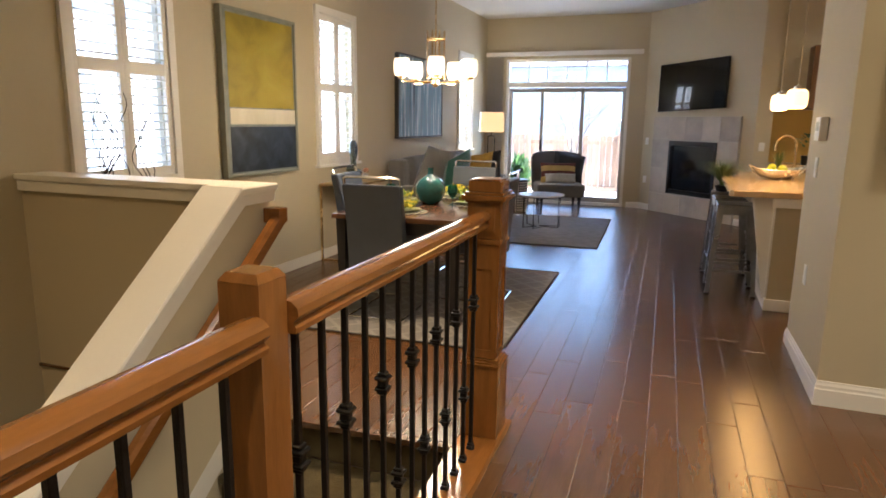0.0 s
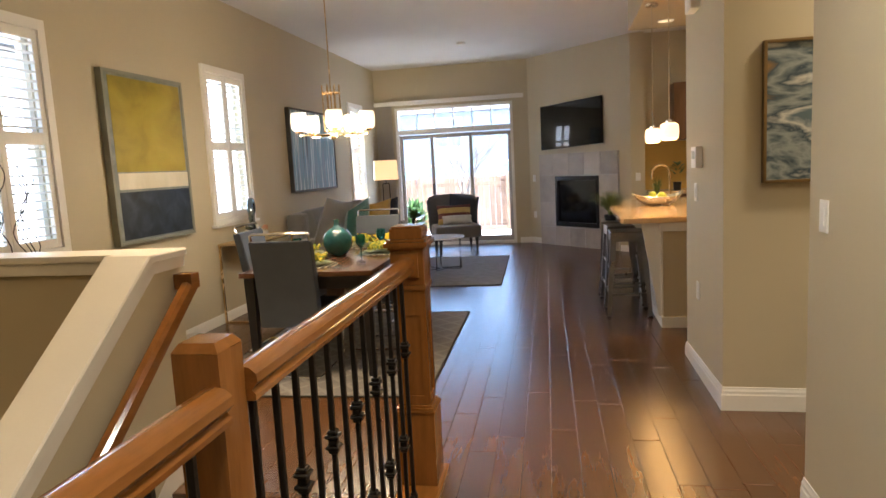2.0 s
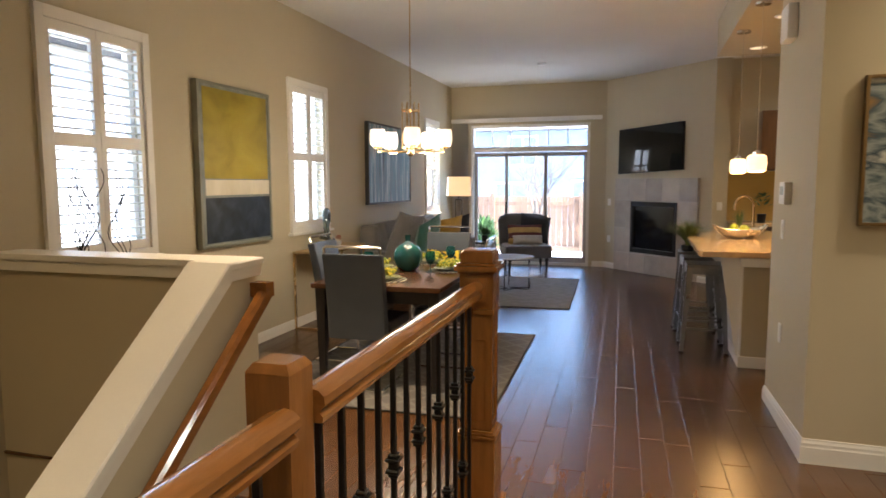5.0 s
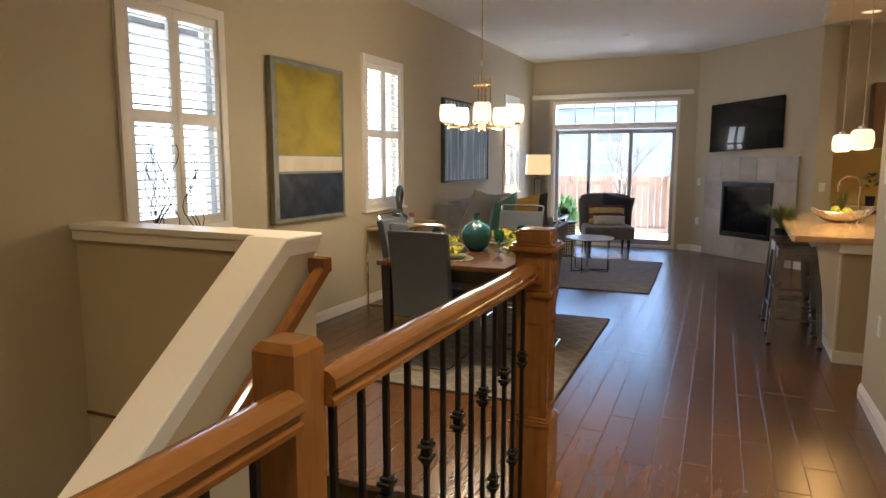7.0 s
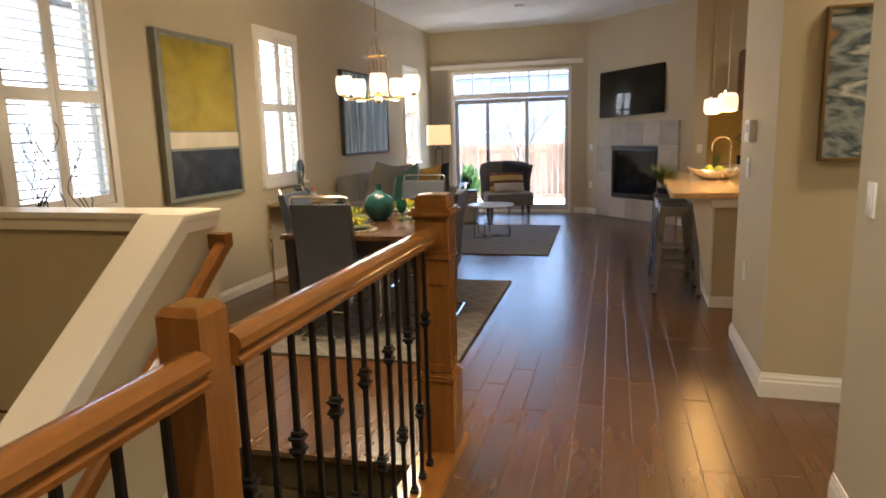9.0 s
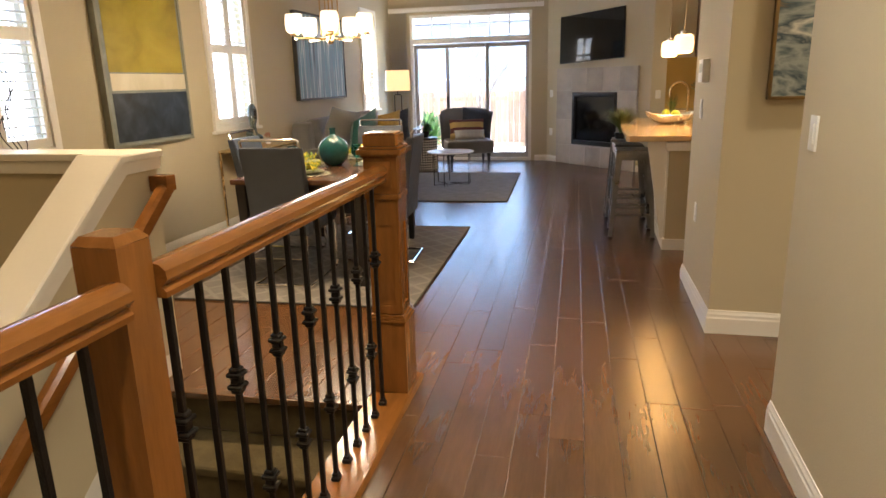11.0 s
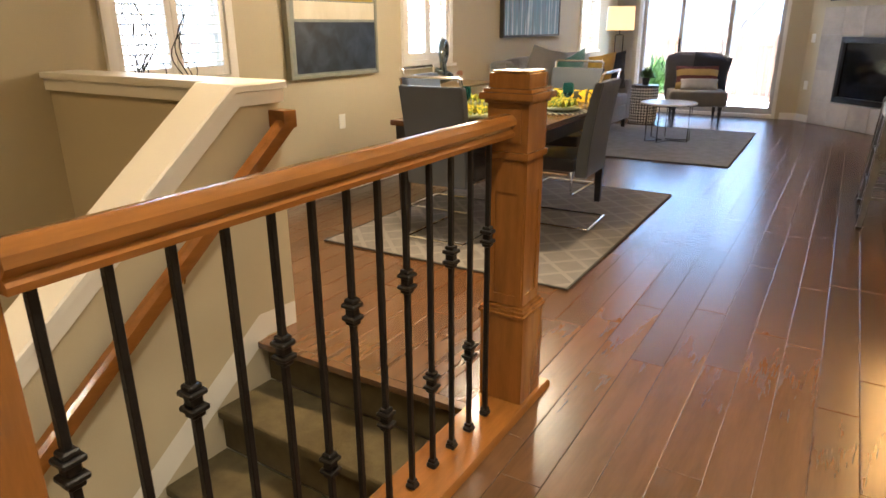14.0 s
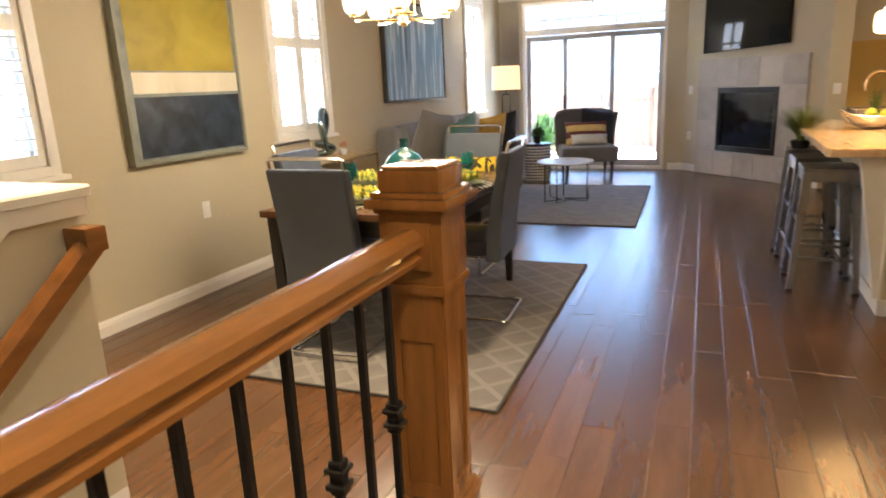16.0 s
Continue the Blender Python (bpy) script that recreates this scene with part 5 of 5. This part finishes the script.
for i, (x, y, z) in enumerate(((-0.10, 0.0, 0.045), (0.0, 0.03, 0.042), (0.10, -0.01, 0.045), (-0.03, -0.045, 0.055), (0.05, 0.03, 0.095), (-0.05, 0.01, 0.105), (0.03, -0.04, 0.095))):
    lm = thing("lime", "green lime in the bowl", "fruit", bowl.matrix_world @ pose(x, y, z, 20 * i, 0, 50 * i), group="limes in the bowl")
    bm = bmesh.new()
    bmesh.ops.create_uvsphere(bm, u_segments=16, v_segments=12, radius=0.038)
    for v in bm.verts:
        v.co.x *= 1.12 + 0.2 * (abs(v.co.x) / 0.038) ** 6
    part("skin", bm, M_LIME, lm)

fa = thing("faucet", "tall brass gooseneck kitchen faucet", "faucet", pose(0.42, 4.0, 0.90))
bm = bmesh.new()
tube(bm, [(0, 0, 0.015), (0, 0, 0.30)] + [(-0.10 + 0.10 * math.cos(a), 0, 0.30 + 0.10 * math.sin(a)) for a in [math.pi * i / 10 for i in range(1, 11)]] + [(-0.20, 0, 0.24)], 0.014, 12)
part("spout", bm, M_BRASS, fa)
part("flange", lathe(bmesh.new(), [(0.03, 0.018), (0.03, 0.03), (0.018, 0.045)], 20), M_BRASS, fa)
blades("herb_pot", "green herb plant in a blue pot on the bar", pose(0.16, 3.72, CZ), 90, 0.09, 0.22, 0.05, 0.09, M_NAVY, 9)
pick = [(0.0, 2.76), (0.0, 1.79)]
for i, (x, y) in enumerate(pick):
    pl = thing("pendant_lamp", "small lit opal glass pendant over the bar", "pendant lamp", pose(x, y, 0), group="pendants over the bar")
    part("canopy", lathe(bmesh.new(), [(0.055, 2.775), (0.06, 2.785), (0.06, 2.799)], 24), M_CHROME, pl)
    bm = bmesh.new()
    tube(bm, [(0, 0, 1.69), (0, 0, 2.776)], 0.004, 6)
    part("rod", bm, M_CHROME, pl)
    part("cap", lathe(bmesh.new(), [(0.03, 1.672), (0.03, 1.69), (0.01, 1.70)], 20), M_CHROME, pl)
    part("shade", lathe(bmesh.new(), [(0.045, 1.535), (0.068, 1.55), (0.074, 1.60), (0.068, 1.655), (0.05, 1.671)], 28), M_PEND, pl, "lit opal glass")

# back of the kitchen
kc = thing("wall_cabinet", "dark wood kitchen wall cabinet", "cabinet", pose(0.09, 6.4, 0))
part("body", one(0.62, 2.6, -0.34, -0.001, 1.62, 2.42, 0.004), M_CAB, kc)
for i in range(4):
    d_ = part("door", one(0.625 + i * 0.495, 1.105 + i * 0.495, -0.362, -0.342, 1.63, 2.41, 0.006), M_CAB, kc)
    part("handle", one(1.06 + i * 0.495, 1.07 + i * 0.495, -0.385, -0.364, 1.68, 1.80, 0.003), M_CHROME, d_)
kb = thing("base_cabinet", "dark wood kitchen base cabinet with pale top", "cabinet", pose(0.09, 6.4, 0))
part("body", one(0.30, 2.9, -0.60, -0.001, 0.0, 0.87, 0.004), M_CAB, kb)
part("worktop", one(0.28, 2.9, -0.63, -0.001, 0.872, 0.91, 0.004), M_COUNTER, kb)
structure("backsplash", one(0.345, 2.9, 6.392, 6.399, 0.915, 1.615), M_GOLDWALL, "ochre backsplash lit from above", "backsplash")
ki = thing("kitchen_sink_unit", "kitchen unit behind the bar with sink", "cabinet", pose(0, 0, 0))
part("body", one(0.755, 1.2, 1.9, 4.6, 0.0, 0.86, 0.004), M_CAB, ki)
part("worktop", one(0.25, 1.22, 4.16, 4.6, 0.862, 0.90, 0.004), M_COUNTER, ki)
fa.location = (0.41, 4.48, 0.90)
wall_plate("power_outlet", "white outlet on the kitchen wall", pose(0.24, YF - 1.556, 1.12), "outlet", False)
gp = thing("kitchen_plant", "dark leafy plant by the kitchen backsplash", "plant", pose(0.75, 6.05, 0.91))
part("pot", lathe(bmesh.new(), [(0.05, 0), (0.06, 0.12), (0.055, 0.12)], 18), M_BLACK, gp)
bm = bmesh.new()
for i in range(30):
    a, b = random.random() * 6.28, random.uniform(0.4, 1.4)
    c = Vector((0.13 * math.cos(a) * math.cos(b), 0.10 * math.sin(a) * math.cos(b), 0.14 + 0.26 * math.sin(b)))
    d = Vector((math.cos(a), math.sin(a), 0.5)) * 0.05
    s = Vector((-math.sin(a), math.cos(a), 0)) * 0.02
    bm.faces.new([bm.verts.new(c - d), bm.verts.new(c + s), bm.verts.new(c + d), bm.verts.new(c - s)])
part("leaves", bm, M_LEAF, gp, smooth=False)


# ---- recessed lights: two in the soffit, the rest added out of view ----
def downlight_or_fill(x, y, z, power, spot=110, color=WARM, on=True, size=0.14):
    d = thing("recessed_light", "round ceiling light with white trim, real in the soffit, added elsewhere", "ceiling light", pose(x, y, z), group="recessed ceiling lights")
    bm = bmesh.new()
    tube(bm, [(0.075 * math.cos(i * math.pi / 16), 0.075 * math.sin(i * math.pi / 16), -0.002) for i in range(32)], 0.008, 6, closed=True)
    part("trim_ring", bm, M_TRIM, d)
    part("lens", lathe(bmesh.new(), [(0.067, -0.004), (0.067, -0.001)], 24), M_DOWN if on else M_PLASTIC, d)
    if power:
        lamp("recessed_or_added_bulb", "SPOT", look((x, y, z - 0.02), (x, y, 0)), power, color, size, spot, 1.0)


# added amber spot, no fitting known: widens the pendants' reflection on the floor
downlight_or_fill(-0.33, -0.50, ZC, 8, 40, (1.0, 0.40, 0.07), size=0.22)
# hall lights assumed out of view, set to brighten the walls
downlight_or_fill(-0.45, -2.2, ZC, 37, 118, (1.0, 0.86, 0.64))
downlight_or_fill(-0.75, -4.3, ZC, 27, 125, (1.0, 0.82, 0.58))
# unseen fill added for the side hall
downlight_or_fill(1.2, -0.5, ZC, 28, 140)
# unseen fills added over the stairwell and the floor at its top
downlight_or_fill(-3.45, -3.1, ZC, 20, 120, (1.0, 0.66, 0.32))
downlight_or_fill(-2.60, -0.25, ZC, 58, 78, (1.0, 0.70, 0.38))
# the two fittings in the soffit
downlight_or_fill(0.25, 2.3, 2.80, 12, 130)
downlight_or_fill(0.25, 3.6, 2.80, 5, 130)
# unseen fill added for the back of the kitchen
downlight_or_fill(1.6, 5.2, ZC, 20, 150)
sd = thing("smoke_detector", "small round white fitting on the living room ceiling", "ceiling fitting", pose(-2.25, 5.9, ZC))
part("case", lathe(bmesh.new(), [(0.05, -0.03), (0.062, -0.022), (0.065, -0.001)], 28), M_PLASTIC, sd)
for i in range(5):
    a = toward + i * 2 * math.pi / 5
    lamp("chandelier_bulb", "POINT", pose(-2.62 + 0.275 * math.cos(a), 1.30 + 0.275 * math.sin(a), 1.69), 1.4, (1.0, 0.80, 0.54), 0.05)
for x, y in pick:
    lamp("pendant_bulb", "POINT", pose(x, y, 1.50), 1.9, (1.0, 0.52, 0.15), 0.10)

# ---- outside ----
structure("yard", one(-20, 14, YF + 3.001, YF + 30, -0.9, -0.45), M_CONC, "pale gravel yard", "yard")
structure("ground", one(-300, 300, -300, 300, -2.9, -2.75), M_GROUND, "dry grassy ground", "ground")
structure("patio", one(-14, 10, YF + 0.19, YF + 3.0, -0.5, -0.06), M_CONC, "sunlit concrete patio", "patio")
fe = thing("fence", "cedar board fence along the yard", "fence", pose(0, YF + 4.6, -0.45))
me = meshdata("board", one(-0.068, 0.068, -0.01, 0.01, 0.0, 1.58, 0.003, 1), M_FENCE)
for i in range(66):
    piece("board", me, fe, (-7.0 + i * 0.142, 0, random.uniform(-0.01, 0.01)))
me = meshdata("post", one(-0.05, 0.05, -0.05, 0.05, 0.0, 1.66, 0.004, 1), M_FENCE)
for i in range(5):
    piece("post", me, fe, (-6.6 + i * 2.2, -0.062, 0))
for z in (0.25, 1.35):
    part("rail", one(-7.1, 2.4, -0.05, -0.0105, z, z + 0.09), M_FENCE, fe)


def house(name, label, m, w, d, h, wallm, wins, roofh=2.2):
    """A house whose front stands at local y = 0 and looks to -y."""
    t = thing(name, label, "house", m)
    part("wall", one(-w / 2, w / 2, 0, d, 0, h), wallm, t, smooth=False)
    bm = bmesh.new()
    prism(bm, [(-0.5, h), (d + 0.5, h), (d / 2, h + roofh)], "x", -w / 2 - 0.4, w / 2 + 0.4)
    part("roof", bm, M_ROOF, t, smooth=False)
    for x, z, ww, hh in wins:
        bm = bmesh.new()
        for a, b, c, e in ((x - ww / 2 - 0.09, x - ww / 2, z - 0.09, z + hh + 0.09), (x + ww / 2, x + ww / 2 + 0.09, z - 0.09, z + hh + 0.09), (x - ww / 2, x + ww / 2, z - 0.09, z), (x - ww / 2, x + ww / 2, z + hh, z + hh + 0.09), (x - 0.025, x + 0.025, z, z + hh)):
            box(bm, a, b, -0.05, 0.0, c, e)
        f = part("window", bm, M_TRIM, t, smooth=False)
        part("pane", one(x - ww / 2, x + ww / 2, -0.02, -0.005, z, z + hh), M_WGLASS, f, smooth=False)
    for i in range(int(h / 0.3)):
        part("siding_board", one(-w / 2, w / 2, -0.012, -0.001, i * 0.3 + 0.01, i * 0.3 + 0.285), wallm, t, smooth=False)


house("neighbour_house", "two-storey blue grey house beyond the fence", pose(-1.5, YF + 18, -1.1), 17, 7, 4.9, M_SIDING, [(-5, 1.0, 1.4, 1.5), (-1.4, 1.2, 1.6, 1.4), (3.0, 1.0, 1.6, 1.5), (-4.5, 3.4, 1.2, 1.2), (0, 3.4, 1.4, 1.2), (4, 3.4, 1.2, 1.2)], 1.3)
house("neighbour_house", "two-storey pale stucco house beside the windows", pose(-10.5, 4.0, -2.75, 0, 0, 90), 24, 9, 6.6, M_STUCCO, [(-8.5, 3.4, 1.3, 1.6), (-5, 3.4, 1.0, 1.7), (-3.2, 3.4, 1.0, 1.7), (0.5, 3.4, 1.3, 1.6), (4.5, 3.4, 1.3, 1.6), (9, 3.4, 1.3, 1.6)])

tree = thing("tree", "bare branching tree in the yard", "tree", pose(-3.15, YF + 3.7, -0.45))
bm = bmesh.new()
rnd = random.Random(11)


def limb(p, d, l, r, k):
    pts, q, dd = [p], p, d.copy()
    for s in range(4):
        dd = (dd + Vector((rnd.uniform(-1, 1), rnd.uniform(-1, 1), rnd.uniform(-0.3, 0.6))) * 0.16).normalized()
        q = q + dd * l / 4
        pts.append(q)
    tube(bm, pts, r, 6, taper=r * 0.55)
    if k:
        for i in range(4):
            a = pts[rnd.choice((2, 3, 4))]
            nd = (dd + Vector((rnd.uniform(-1, 1), rnd.uniform(-1, 1), rnd.uniform(-0.2, 0.8)))).normalized()
            limb(a, nd, l * 0.68, r * 0.5, k - 1)


limb(Vector((0, 0, 0)), Vector((0.02, 0, 1)), 1.5, 0.055, 4)
part("trunk", bm, M_BARK, tree)
leafy("shrub", "green shrub on the patio beside the door", pose(-4.05, YF + 2.2, -0.06), 420, 0.40, 0.80, 0.2, 0.1, M_CONC, 0.09, 8)
leafy("shrub", "pale dry shrub at the foot of the fence", pose(-1.75, YF + 4.0, -0.44), 260, 0.35, 0.35, 0.15, 0.06, M_CONC, 0.07, 9)

# ---- floor planks ----
PW = 0.136
LAY = pose(-1.5, -1.0, 0, 0, 0, 1.5) @ pose(1.5, 1.0, 0)
near, far_ = [], []
rnd = random.Random(4)
LENS = (0.75, 1.05, 1.35, 1.65)
x = -4.185
while x < XR - 0.01:
    x1 = min(x + PW, XR)
    y = WY1 - 0.30 - rnd.random() * 1.2 if x < SX1 - 0.02 else YB - rnd.random() * 1.2
    while y < YF + 0.08:
        ln = rnd.choice(LENS)
        a, b = y, y + ln
        y = b
        lo = (Y0 + 0.0 if SX0 < x + PW / 2 < SX1 else WY1 - 0.09) if x < SX1 - 0.02 else YB
        if b <= lo + 0.02:
            continue
        a, b = max(a, lo), min(b, YF + 0.08)
        if b - a < 0.02:
            continue
        full = abs((b - a) - ln) < 1e-6 and x1 - x > PW - 1e-6
        if full and -2.0 < x < 0.1 and b > -3.2 and a < 6.0:
            near.append((x, a, ln))
        else:
            far_.append((x, x1, a, b))
    x = x1
floor_ob = bpy.data.objects["floor"]


def plank(bm, x0, x1, y0, y1):
    """Chamfered board: top face and four sloping edges."""
    c, g, e = 0.0032, 0.0006, -0.0011
    o = [bm.verts.new(p) for p in ((x0 + g, y0 + g, e), (x1 - g, y0 + g, e), (x1 - g, y1 - g, e), (x0 + g, y1 - g, e))]
    d = [bm.verts.new((v.co.x, v.co.y, -0.014)) for v in o]
    i = [bm.verts.new(p) for p in ((x0 + c, y0 + c, 0), (x1 - c, y0 + c, 0), (x1 - c, y1 - c, 0), (x0 + c, y1 - c, 0))]
    bm.faces.new(i)
    for k in range(4):
        bm.faces.new((o[k], o[(k + 1) % 4], i[(k + 1) % 4], i[k]))
        bm.faces.new((d[k], d[(k + 1) % 4], o[(k + 1) % 4], o[k]))


PM = {}
for ln in LENS:
    bm = bmesh.new()
    plank(bm, 0, PW, 0, ln)
    PM[ln] = meshdata("plank", bm, M_PLANK)
for x, a, ln in near[:300]:
    piece("plank", PM[ln], floor_ob, LAY @ Vector((x, a, 0)), (0, 0, radians(1.5)))
bm = bmesh.new()
for x, x1, a, b in far_ + [(x, x + PW, a, a + ln) for x, a, ln in near[300:]]:
    plank(bm, x, x1, a, b)
bmesh.ops.transform(bm, matrix=LAY, verts=bm.verts[:])
o = part("planks", bm, M_PLANKJ, floor_ob, smooth=False)
o["kind"] = "stuff"
